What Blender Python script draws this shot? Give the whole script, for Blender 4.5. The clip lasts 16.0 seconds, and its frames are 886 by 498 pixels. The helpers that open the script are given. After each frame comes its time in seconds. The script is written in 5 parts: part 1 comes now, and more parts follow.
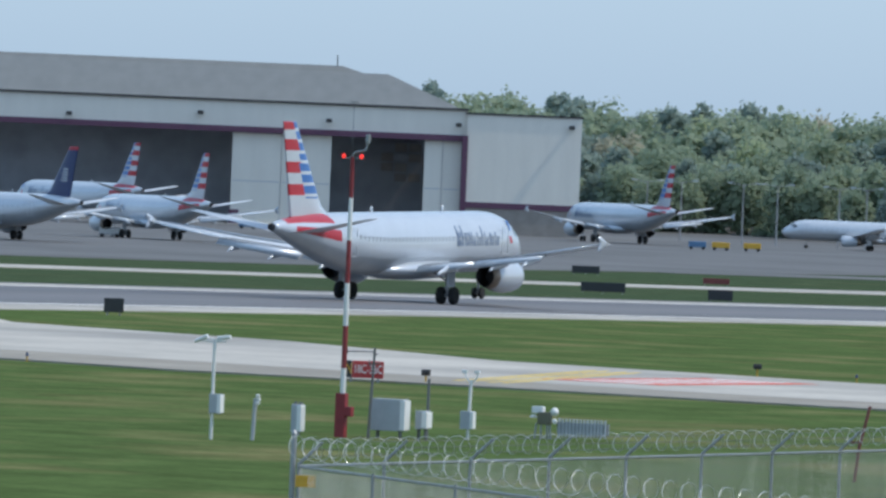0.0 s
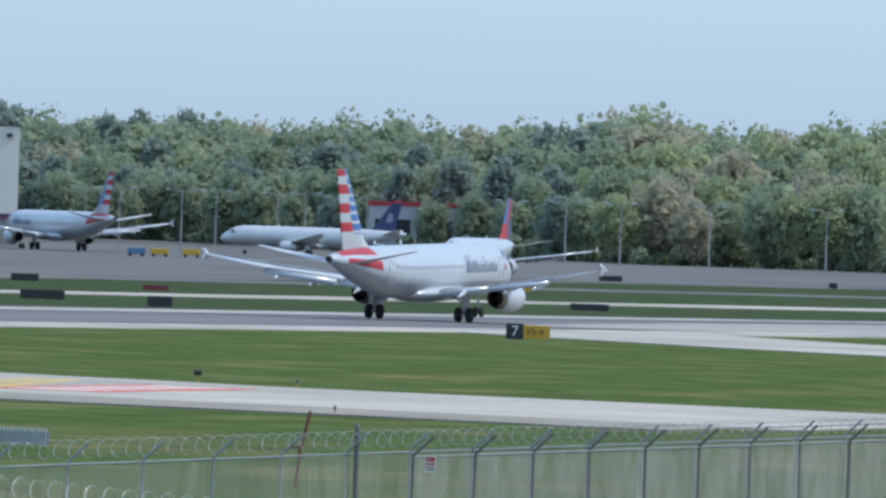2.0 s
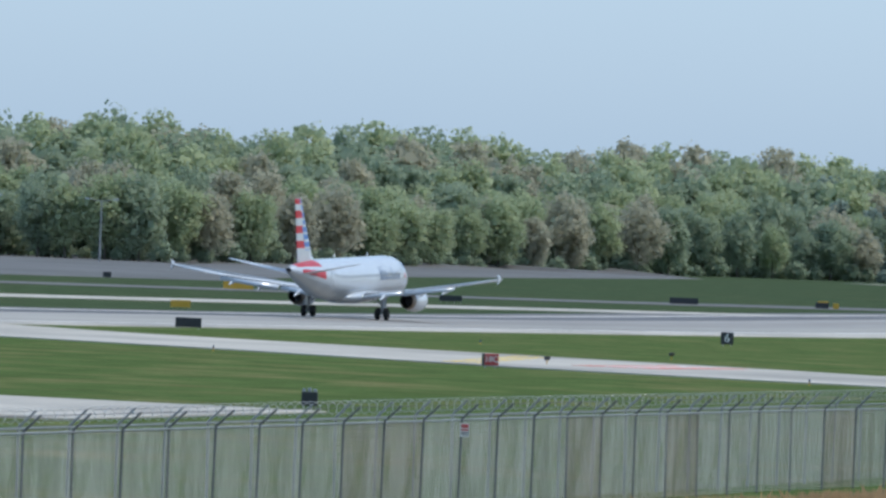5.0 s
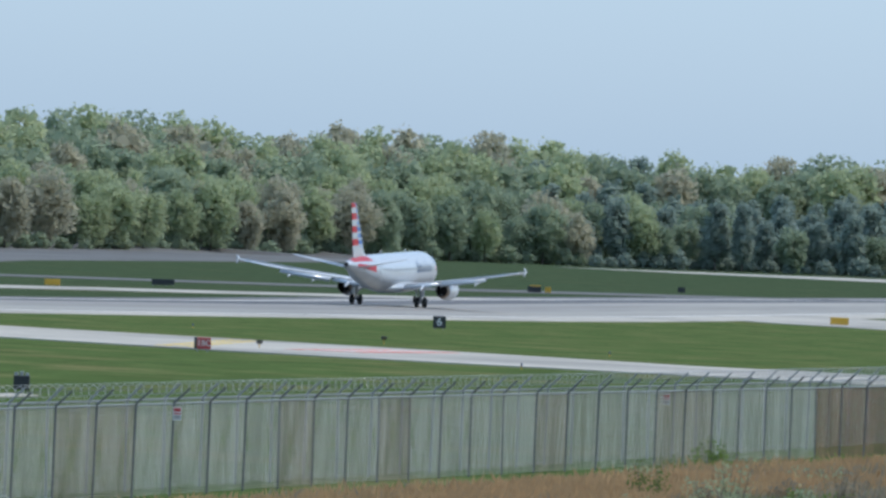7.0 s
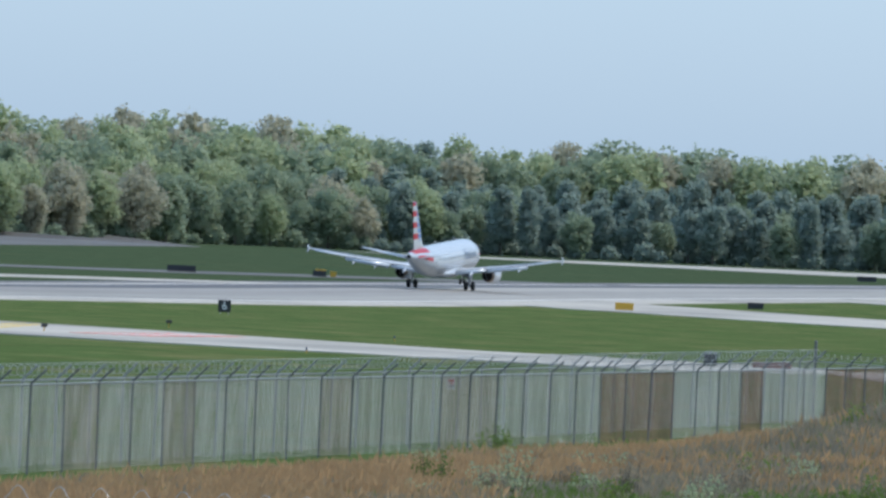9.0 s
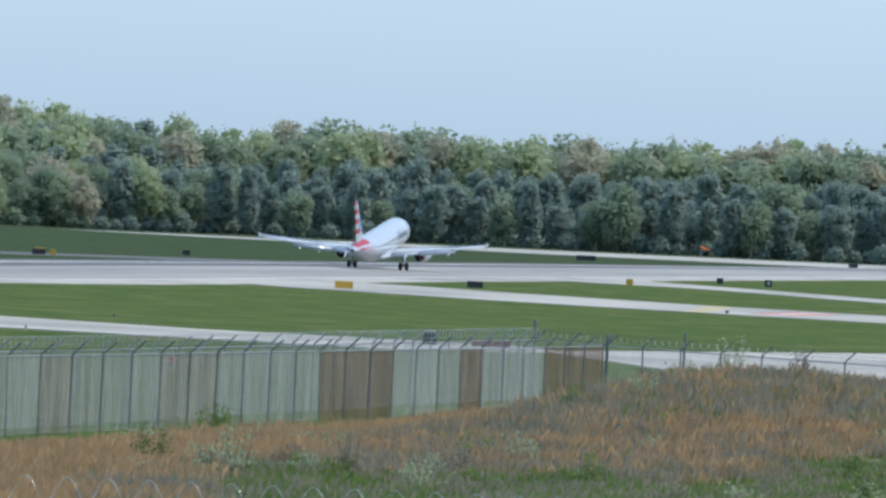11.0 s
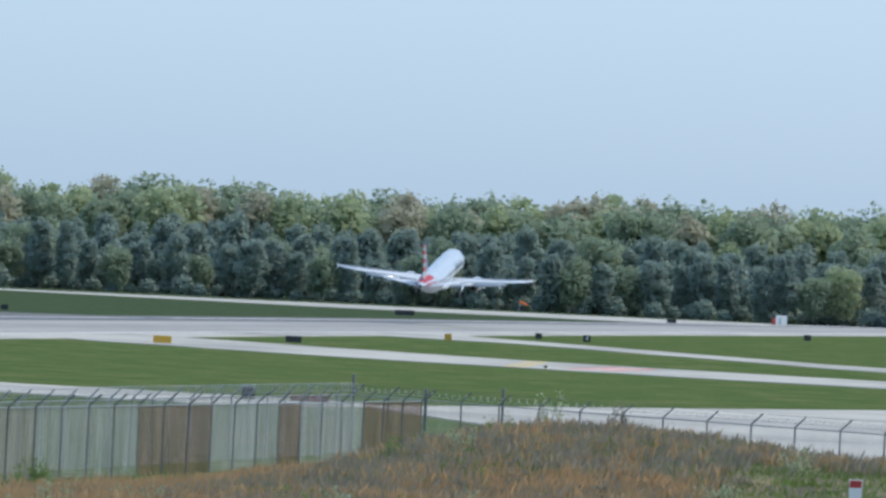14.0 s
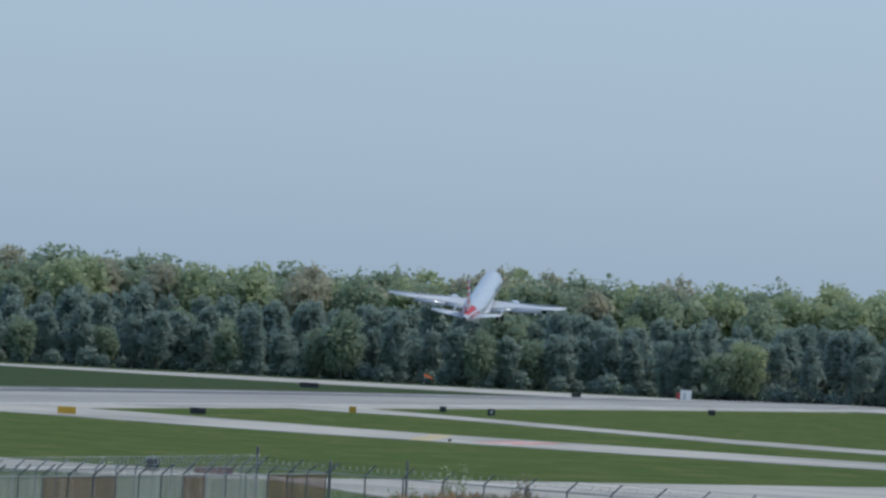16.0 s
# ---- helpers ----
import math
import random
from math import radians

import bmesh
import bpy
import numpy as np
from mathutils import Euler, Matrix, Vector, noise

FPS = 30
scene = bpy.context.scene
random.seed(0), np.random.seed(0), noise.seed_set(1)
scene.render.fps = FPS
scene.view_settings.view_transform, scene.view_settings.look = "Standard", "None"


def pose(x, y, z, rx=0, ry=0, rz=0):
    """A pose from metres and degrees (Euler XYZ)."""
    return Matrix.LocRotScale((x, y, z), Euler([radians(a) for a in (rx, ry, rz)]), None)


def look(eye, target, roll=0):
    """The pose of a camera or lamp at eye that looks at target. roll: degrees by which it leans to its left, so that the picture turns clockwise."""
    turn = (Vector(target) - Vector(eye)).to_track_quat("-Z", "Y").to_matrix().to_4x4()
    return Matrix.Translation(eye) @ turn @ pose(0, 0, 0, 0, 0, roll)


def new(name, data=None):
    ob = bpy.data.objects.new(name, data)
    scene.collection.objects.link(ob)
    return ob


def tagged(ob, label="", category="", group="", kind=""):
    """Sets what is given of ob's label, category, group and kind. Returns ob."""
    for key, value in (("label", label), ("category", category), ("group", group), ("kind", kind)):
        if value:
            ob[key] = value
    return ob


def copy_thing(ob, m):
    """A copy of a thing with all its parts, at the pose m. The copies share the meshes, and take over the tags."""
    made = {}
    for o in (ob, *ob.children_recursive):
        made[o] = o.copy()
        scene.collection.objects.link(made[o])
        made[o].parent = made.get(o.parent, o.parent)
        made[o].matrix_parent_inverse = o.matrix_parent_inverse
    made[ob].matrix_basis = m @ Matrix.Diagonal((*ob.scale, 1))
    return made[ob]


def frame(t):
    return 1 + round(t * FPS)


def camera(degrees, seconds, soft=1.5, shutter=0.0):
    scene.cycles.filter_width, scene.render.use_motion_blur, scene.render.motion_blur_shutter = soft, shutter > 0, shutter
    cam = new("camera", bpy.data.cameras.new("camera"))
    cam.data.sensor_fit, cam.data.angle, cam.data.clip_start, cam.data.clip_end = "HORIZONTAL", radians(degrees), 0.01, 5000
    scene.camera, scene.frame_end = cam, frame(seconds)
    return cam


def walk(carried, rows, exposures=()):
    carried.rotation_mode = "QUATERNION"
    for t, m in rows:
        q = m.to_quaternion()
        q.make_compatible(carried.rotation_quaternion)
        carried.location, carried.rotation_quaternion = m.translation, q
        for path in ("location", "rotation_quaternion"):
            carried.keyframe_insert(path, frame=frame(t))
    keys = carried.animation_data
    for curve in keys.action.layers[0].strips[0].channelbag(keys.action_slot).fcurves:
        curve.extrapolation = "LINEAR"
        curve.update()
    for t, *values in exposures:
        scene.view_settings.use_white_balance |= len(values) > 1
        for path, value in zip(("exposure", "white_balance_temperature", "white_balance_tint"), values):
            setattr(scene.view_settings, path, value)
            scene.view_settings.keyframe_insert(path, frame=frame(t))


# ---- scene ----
cam = camera(6.45, 16.0, soft=2.8)
EYE = (0.0, 0.0, 8.66)


def aim(azimuth, elevation, roll):
    """The camera's pose from its bearing east of the runway's axis, its elevation and its roll, in degrees."""
    a, e = radians(azimuth), radians(elevation)
    way = Vector((math.sin(a) * math.cos(e), math.cos(a) * math.cos(e), math.sin(e)))
    return look(EYE, Vector(EYE) + way * 100, roll)


PAN = [(0.0, -26.47, -0.437, 2.42), (0.5, -25.674, -0.366, 1.79), (1.0, -24.92, -0.259, 2.14), (1.5, -23.482, -0.25, 2.2),
       (2.0, -22.388, -0.237, 1.92), (2.5, -21.802, -0.321, 2.29), (3.0, -21.027, -0.361, 2.5), (3.5, -19.682, -0.147, 2.72),
       (4.0, -18.523, 0.061, 2.53), (4.5, -17.706, 0.027, 2.46), (5.0, -17.103, -0.127, 2.29), (5.2, -16.836, -0.211, 2.29),
       (7.3, -14.793, -0.167, 2.31), (7.5, -14.665, -0.187, 2.31), (8.0, -14.325, -0.256, 2.44), (8.5, -13.777, -0.244, 2.54),
       (9.0, -13.437, -0.21, 2.53), (9.5, -13.139, -0.153, 2.58), (10.0, -12.56, -0.221, 2.58), (10.2, -12.251, -0.223, 2.58),
       (12.3, -10.606, -0.328, 2.71), (12.5, -10.46, -0.284, 2.71), (13.0, -10.22, 0.02, 2.83), (13.5, -10.317, 0.168, 2.64),
       (14.0, -10.088, 0.184, 2.72), (14.5, -9.853, 0.214, 3.02), (15.0, -9.667, 0.19, 3.15), (15.5, -9.415, 0.436, 3.17),
       (16.0, -9.426, 0.75, 3.09)]
walk(cam, [(t, aim(a, e, r)) for t, a, e, r in PAN],
     exposures=[(0.0, 0.0), (3.0, 0.1), (5.0, 0.0), (9.0, 0.05), (12.0, 0.15), (13.5, 0.12), (14.5, -0.05), (16.0, -0.42)])

# ---------------------------------------------------------------- sky and sun
SUN_ELEVATION, SUN_AZIMUTH = 55.0, 70.0      # azimuth: degrees clockwise from the runway's heading
world = bpy.data.worlds.new("sky")
scene.world = world
world.use_nodes = True
wn, wl = world.node_tree.nodes, world.node_tree.links
sky = wn.new("ShaderNodeTexSky")
sky.sky_type, sky.sun_disc = "NISHITA", False
sky.sun_elevation, sky.sun_rotation = radians(SUN_ELEVATION), radians(SUN_AZIMUTH)
sky.air_density, sky.dust_density, sky.ozone_density = 1.0, 1.5, 3.0
back = wn["Background"]
wl.new(sky.outputs[0], back.inputs[0])
back.inputs[1].default_value = 0.15
haze = wn.new("ShaderNodeBackground")           # a milky spring haze over the clear sky
haze.inputs[0].default_value, haze.inputs[1].default_value = (0.365, 0.57, 0.84, 1), 1.38
both = wn.new("ShaderNodeMixShader")
both.inputs[0].default_value = 0.5
wl.new(back.outputs[0], both.inputs[1])
wl.new(haze.outputs[0], both.inputs[2])
wl.new(both.outputs[0], wn["World Output"].inputs[0])
sun = new("sun", bpy.data.lights.new("sun", "SUN"))
sun.data.energy, sun.data.angle, sun.data.color = 2.2, radians(1.0), (1.0, 0.93, 0.82)
a, e = radians(SUN_AZIMUTH), radians(SUN_ELEVATION)
sun.matrix_world = look((0, 0, 60), Vector((0, 0, 60)) - Vector((math.sin(a) * math.cos(e), math.cos(a) * math.cos(e), math.sin(e))))


# ---------------------------------------------------------------- materials
def lin(c):
    return tuple((v / 12.92 if v <= 0.04045 else ((v + 0.055) / 1.055) ** 2.4) for v in c)


def material(name, color, rough=0.6, metal=0.0, vary=0.12, scale=3.0, bump=0.0, fine=40.0, second=None, mix=(0.45, 0.6), big=0.3,
             stretch=(1, 1, 1), per_object=0.0, coat=0.0):
    """A surface with tone variation at two scales, patches of a second colour and fine relief."""
    m = bpy.data.materials.new(name)
    m.use_nodes = True
    n, l = m.node_tree.nodes, m.node_tree.links
    bsdf = n["Principled BSDF"]
    bsdf.inputs["Roughness"].default_value, bsdf.inputs["Metallic"].default_value = rough, metal
    bsdf.inputs["Coat Weight"].default_value = coat
    co = n.new("ShaderNodeTexCoord")
    mp = n.new("ShaderNodeMapping")
    mp.inputs["Scale"].default_value = stretch
    l.new(co.outputs["Object"], mp.inputs[0])

    def tex(s, d=4.0):
        t = n.new("ShaderNodeTexNoise")
        t.inputs["Scale"].default_value, t.inputs["Detail"].default_value = s, d
        l.new(mp.outputs[0], t.inputs["Vector"])
        return t.outputs["Fac"]
    base = n.new("ShaderNodeRGB")
    base.outputs[0].default_value = (*color, 1)
    col = base.outputs[0]
    if second:
        ramp = n.new("ShaderNodeMapRange")
        ramp.inputs[1].default_value, ramp.inputs[2].default_value = mix
        l.new(tex(big, 5.0), ramp.inputs[0])
        mx = n.new("ShaderNodeMixRGB")
        mx.inputs[2].default_value = (*second, 1)
        l.new(ramp.outputs[0], mx.inputs[0])
        l.new(col, mx.inputs[1])
        col = mx.outputs[0]
    for s, k in ((scale, vary), (fine, vary * 0.7)):
        r = n.new("ShaderNodeMapRange")
        r.inputs[1].default_value, r.inputs[2].default_value = 0.3, 0.7
        r.inputs[3].default_value, r.inputs[4].default_value = 1 - k, 1 + k
        l.new(tex(s), r.inputs[0])
        mu = n.new("ShaderNodeVectorMath")
        mu.operation = "SCALE"
        l.new(col, mu.inputs[0])
        l.new(r.outputs[0], mu.inputs["Scale"])
        col = mu.outputs[0]
    if per_object:
        info = n.new("ShaderNodeObjectInfo")
        hsv = n.new("ShaderNodeHueSaturation")
        r = n.new("ShaderNodeMapRange")
        r.inputs[3].default_value, r.inputs[4].default_value = 1 - per_object, 1 + per_object
        l.new(info.outputs["Random"], r.inputs[0])
        l.new(r.outputs[0], hsv.inputs["Value"])
        l.new(col, hsv.inputs["Color"])
        col = hsv.outputs[0]
    l.new(col, bsdf.inputs["Base Color"])
    if bump:
        b = n.new("ShaderNodeBump")
        b.inputs["Strength"].default_value, b.inputs["Distance"].default_value = bump, 0.05
        l.new(tex(fine), b.inputs["Height"])
        l.new(b.outputs[0], bsdf.inputs["Normal"])
    return m


def glow(name, color, strength):
    m = bpy.data.materials.new(name)
    m.use_nodes = True
    b = m.node_tree.nodes["Principled BSDF"]
    b.inputs["Base Color"].default_value = (*color, 1)
    b.inputs["Emission Color"].default_value = (*color, 1)
    b.inputs["Emission Strength"].default_value = strength
    return m


GRASS = material("mown_grass", (0.084, 0.127, 0.046), 0.95, vary=0.2, scale=0.45, bump=0.5, fine=3.5, second=(0.2, 0.185, 0.09), mix=(0.5, 0.78),
                 big=0.13)
GRASS.node_tree.nodes["Principled BSDF"].inputs["Specular IOR Level"].default_value = 0.0
FAR_GRASS = material("darker_far_grass", (0.06, 0.09, 0.05), 0.95, vary=0.24, scale=0.3, bump=0.5, fine=2.5, second=(0.085, 0.1, 0.055), mix=(0.5, 0.8), big=0.05)
FAR_GRASS.node_tree.nodes["Principled BSDF"].inputs["Specular IOR Level"].default_value = 0.0
CONCRETE = material("pale_concrete", (0.49, 0.46, 0.405), 0.85, vary=0.12, scale=0.12, fine=1.5, second=(0.3, 0.285, 0.26), mix=(0.45, 0.7), big=0.04)
ASPHALT = material("worn_runway_surface", (0.185, 0.178, 0.178), 0.7, vary=0.2, scale=0.1, fine=1.2, second=(0.13, 0.13, 0.135), mix=(0.42, 0.6), big=0.05,
                   stretch=(1.0, 0.06, 1))
APRON = material("apron_concrete", (0.15, 0.147, 0.142), 0.75, vary=0.12, scale=0.05, fine=0.8, second=(0.12, 0.118, 0.113), mix=(0.45, 0.6), big=0.02)
WHITE_PAINT = material("white_marking_paint", (0.75, 0.74, 0.7), 0.7, vary=0.1, scale=0.5)
YELLOW_PAINT = material("yellow_marking_paint", (0.7, 0.5, 0.08), 0.7, vary=0.12, scale=0.5)
RED_PAINT = material("red_marking_paint", (0.62, 0.12, 0.07), 0.7, vary=0.12, scale=0.5)


# ---------------------------------------------------------------- helpers of this scene
def mesh(name, bm, mats, smooth=False):
    me = bpy.data.meshes.new(name)
    bm.to_mesh(me)
    bm.free()
    for m in (mats if isinstance(mats, (list, tuple)) else [mats]):
        me.materials.append(m)
    if smooth:
        for p in me.polygons:
            p.use_smooth = True
    return me


def part(name, bm, mats, parent, label="", smooth=False):
    ob = new(name, bm if isinstance(bm, bpy.types.Mesh) else mesh(name, bm, mats, smooth))
    ob.parent = parent
    return tagged(ob, label)


def thing(name, label, category, m=None, group="", kind=""):
    ob = tagged(new(name), label, category, group, kind)
    ob.matrix_basis = m or Matrix()
    return ob


def solid(name, bm, mats, label, category, m=None, group="", kind="", smooth=False):
    ob = tagged(new(name, mesh(name, bm, mats, smooth)), label, category, group, kind)
    ob.matrix_basis = m or Matrix()
    return ob


def box(bm, x0, x1, y0, y1, z0, z1, mat=0, bevel=0.0):
    r = bmesh.ops.create_cube(bm, size=1, matrix=Matrix.Translation(((x0 + x1) / 2, (y0 + y1) / 2, (z0 + z1) / 2)) @ Matrix.Diagonal((x1 - x0, y1 - y0, z1 - z0, 1)))
    fs = {f for v in r["verts"] for f in v.link_faces}
    for f in fs:
        f.material_index = mat
    if bevel:
        es = {e for f in fs for e in f.edges}
        out = bmesh.ops.bevel(bm, geom=list(es), offset=bevel, segments=2, affect="EDGES", profile=0.7)
        for f in out["faces"]:
            f.material_index = mat
    return bm


def tube(bm, a, b, ra, rb=None, n=10, mat=0, caps=True):
    a, b = Vector(a), Vector(b)
    rb = ra if rb is None else rb
    d = b - a
    r = bmesh.ops.create_cone(bm, cap_ends=caps, segments=n, radius1=ra, radius2=max(rb, 1e-4), depth=d.length,
                              matrix=Matrix.Translation((a + b) / 2) @ d.to_track_quat("Z", "Y").to_matrix().to_4x4())
    for v in r["verts"]:
        for f in v.link_faces:
            f.material_index = mat
    return bm


def loft(bm, rings, mat=None, close=True, cap=True):
    """Skins rings of equal length; mat(i, j) gives the face's material."""
    vs = [[bm.verts.new(p) for p in ring] for ring in rings]
    n = len(rings[0])
    for i in range(len(vs) - 1):
        for j in range(n if close else n - 1):
            k = (j + 1) % n
            f = bm.faces.new((vs[i][j], vs[i][k], vs[i + 1][k], vs[i + 1][j]))
            f.smooth = True
            if mat:
                f.material_index = mat(i, j)
    if cap and close:
        for ring, i in ((vs[0], 0), (vs[-1], len(vs) - 2)):
            f = bm.faces.new(ring)
            if mat:
                f.material_index = mat(i, 0)
    bmesh.ops.recalc_face_normals(bm, faces=bm.faces)
    return bm


# ---------------------------------------------------------------- ground
KNOTS = [(200, 1.55), (400, 1.22), (550, 0.4), (700, -0.43), (850, -1.08), (1000, -0.78), (1400, -0.36)]
KY, KZ = np.array([k[0] for k in KNOTS], float), np.array([k[1] for k in KNOTS])
KM = np.gradient(KZ, KY)


def lie(y):
    """The slow rise and fall of the airfield along the runway."""
    y = min(max(y, KY[0]), KY[-1])
    i = min(max(int(np.searchsorted(KY, y)) - 1, 0), len(KY) - 2)
    w = KY[i + 1] - KY[i]
    s = (y - KY[i]) / w
    return float((2 * s**3 - 3 * s**2 + 1) * KZ[i] + (s**3 - 2 * s**2 + s) * w * KM[i] + (-2 * s**3 + 3 * s**2) * KZ[i + 1] + (s**3 - s**2) * w * KM[i + 1])


def step(v, a, b):
    s = min(max((v - a) / (b - a), 0), 1)
    return s * s * (3 - 2 * s)


RUNWAY_X = -236.0


def crown(y):
    """How much higher the runway's middle lies than its edges; it grows along the runway."""
    return 0.12 + 0.43 * step(y, 560, 900)


WOOD_EDGE = [(-40, 2000), (-30, 1900), (-24, 1850), (-21, 1700), (-19, 1690), (-17, 1880), (-15, 2050), (-13, 2100), (-5, 2120), (30, 2200)]


def wood_edge(azimuth):
    """How far off the wood begins, by the bearing from the overlook."""
    return float(np.interp(azimuth, [w[0] for w in WOOD_EDGE], [w[1] for w in WOOD_EDGE]))


def height(x, y):
    z = lie(y)
    over = y - 247 + 0.35 * (x + 36)
    z += 2.2 * math.exp(-((over / (12 if over > 0 else 24)) ** 2)) * step(x, -50.5, -40) * (1 - .3 * step(x, -38, -29))                # overgrown bank by the fence's corner
    z += crown(y) * max(0.0, 1 - abs(x - RUNWAY_X) / 34)                                                   # the runway is crowned along its middle
    a, d = math.degrees(math.atan2(x, max(y, 1))), math.hypot(x, y)
    z += 9.0 * step(d - wood_edge(a), 0, 320)                                                           # the wood stands on a low rise
    return z


def steps(stops):
    out = []
    for (a, b, n) in stops:
        out += [a + (b - a) * i / n for i in range(n)]
    return out + [stops[-1][1]]


def ground():
    xs = steps([(-4200, -900, 14), (-900, -300, 30), (-300, -90, 42), (-90, -10, 32), (-10, 200, 14), (200, 2500, 10)])
    ys = steps([(-900, 0, 8), (0, 150, 10), (150, 460, 62), (460, 1100, 64), (1100, 1800, 35), (1800, 4900, 40)])
    bm = bmesh.new()
    vs = [[bm.verts.new((x, y, height(x, y))) for x in xs] for y in ys]
    for j in range(len(ys) - 1):
        for i in range(len(xs) - 1):
            f = bm.faces.new((vs[j][i], vs[j][i + 1], vs[j + 1][i + 1], vs[j + 1][i]))
            f.smooth, f.material_index = True, int(xs[i + 1] < -240)           # beyond the runway the grass is darker
    return solid("ground", bm, [GRASS, FAR_GRASS], "mown green airfield grass with dry patches", "grass", kind="structure")


ground()


def paved(name, outline, mat, label, category, lift=0.05, cell=14.0, kind="structure", across=0):
    """A pavement slab draped over the ground: outline is a list of plan points, cut into strips along the runway."""
    bm = bmesh.new()
    bm.faces.new([bm.verts.new((x, y, 0)) for x, y in outline])
    bmesh.ops.triangulate(bm, faces=bm.faces[:])
    ymin, ymax = min(p[1] for p in outline), max(p[1] for p in outline)
    y = math.ceil(ymin / cell) * cell
    while y < ymax:
        bmesh.ops.bisect_plane(bm, geom=bm.verts[:] + bm.edges[:] + bm.faces[:], plane_co=(0, y, 0), plane_no=(0, 1, 0))
        y += cell
    x = min(p[0] for p in outline) + across
    while across and x < max(p[0] for p in outline):
        bmesh.ops.bisect_plane(bm, geom=bm.verts[:] + bm.edges[:] + bm.faces[:], plane_co=(x, 0, 0), plane_no=(1, 0, 0))
        x += across
    for v in bm.verts:
        v.co.z = height(v.co.x, v.co.y) + lift
    bmesh.ops.recalc_face_normals(bm, faces=bm.faces)
    if bm.faces[:][0].normal.z < 0:
        bmesh.ops.reverse_faces(bm, faces=bm.faces[:])
    rim = bmesh.ops.extrude_edge_only(bm, edges=[e for e in bm.edges if e.is_boundary])        # the slab's sides go down into the soil
    for v in rim["geom"]:
        if isinstance(v, bmesh.types.BMVert):
            v.co.z -= 0.12
    return solid(name, bm, mat, label, category, kind=kind)


def strip(points, width):
    """The outline of a strip along a polyline."""
    left, right = [], []
    for i, p in enumerate(points):
        q0, q1 = Vector(points[max(i - 1, 0)]), Vector(points[min(i + 1, len(points) - 1)])
        d = (q1 - q0).normalized()
        nrm = Vector((-d.y, d.x)) * width / 2
        left.append(tuple(Vector(p) + nrm))
        right.append(tuple(Vector(p) - nrm))
    return left + right[::-1]


paved("runway", [(RUNWAY_X - 36, -200), (RUNWAY_X + 31, -200), (RUNWAY_X + 31, 2600), (RUNWAY_X - 36, 2600)], ASPHALT,
      "grey worn runway with dark rubber streaks", "runway", cell=25, across=12)
BRIGHT = material("bleached_runway_concrete", (0.37, 0.35, 0.315), 0.7, vary=0.14, scale=0.1, fine=1.2, second=(0.28, 0.265, 0.245), mix=(0.44, 0.62), big=0.06, stretch=(1.0, 0.05, 1))
paved("runway_lane", [(RUNWAY_X - 4, 640), (RUNWAY_X + 10, 560), (RUNWAY_X + 24, 590), (RUNWAY_X + 24, 2600), (RUNWAY_X - 6, 2600)], BRIGHT, "bleached concrete lane of the runway", "runway", lift=0.054, cell=25, across=6)
for m in (ASPHALT, BRIGHT, CONCRETE, APRON):
    m.node_tree.nodes["Principled BSDF"].inputs["Specular IOR Level"].default_value = 0.25
for s in (-1, 1):
    paved("runway_edge_line", strip([(RUNWAY_X + s * 22.5, -200), (RUNWAY_X + s * 22.5, 2600)], 0.9), WHITE_PAINT, "white painted runway edge line", "marking", lift=0.065, cell=25)
SHOULDER = material("tan_shoulder_asphalt", (0.3, 0.27, 0.22), 0.85, vary=0.15, scale=0.2, fine=1.5)
for s in (-1, 1):
    paved("runway_shoulder", strip([(RUNWAY_X + s * 27.5, -200), (RUNWAY_X + s * 27.5, 2600)], 7.5), CONCRETE, "paler concrete runway shoulder", "runway shoulder", lift=0.057, cell=25)
paved("taxiway_shoulder", [(-209, 253), (-154, 262), (-139, 257), (-126, 257), (-96, 254), (-96, 262.5), (-126, 265.5), (-154, 273), (-209, 266)], SHOULDER, "tan asphalt shoulder along the taxiway", "taxiway shoulder", lift=0.068)
paved("taxiway_1", [(-209, 259), (-154, 268), (-139, 261), (-126, 261), (-98, 257.5), (-94, 262), (-94, 291), (-127, 293), (-146, 299), (-165, 316), (-185, 326), (-209, 360)], CONCRETE,
      "pale concrete connecting taxiway crossing the grass", "taxiway", lift=0.06)
paved("taxiway_2", [(-209, 558), (-185, 528), (-161, 506), (-140, 488), (-122, 471), (-106, 454), (-86, 447), (-78, 430), (-86, 408), (-97, 412), (-110, 418), (-128, 428), (-152, 451), (-174, 469), (-209, 505)], CONCRETE,
      "pale concrete exit taxiway slanting off the runway", "taxiway", lift=0.06)
paved("taxiway_3", [(-209, 972), (-153, 910), (-112, 882), (20, 800), (20, 730), (-102, 805), (-155, 849), (-193, 890), (-209, 905)], CONCRETE,
      "pale concrete exit taxiway slanting off the runway", "taxiway", lift=0.06)
paved("taxiway_4", [(-209, 1180), (-129, 1015), (20, 815), (20, 790), (-124, 973), (-184, 1092), (-209, 1110)], CONCRETE,
      "narrow pale concrete taxiway beyond the exits", "taxiway", lift=0.064)
paved("taxiway_5", strip([(-356, -200), (-354, 600), (-348, 830), (-325, 890), (-290, 960), (-262, 1010)], 19), CONCRETE,
      "pale taxiway joining the far side of the runway", "taxiway", lift=0.06, cell=25)
paved("taxiway_6", strip([(-436, 930), (-370, 1030), (-310, 1100), (-285, 1160), (-262, 1210)], 24), APRON,
      "grey link taxiway between apron and runway", "taxiway", lift=0.063, cell=25)
paved("pad", [(-81, 430), (-78, 459), (-69, 546), (-50, 720), (60, 720), (60, 330), (-40, 330), (-62, 372)], CONCRETE, "pale concrete pad beyond the perimeter fence", "pavement", lift=0.06)


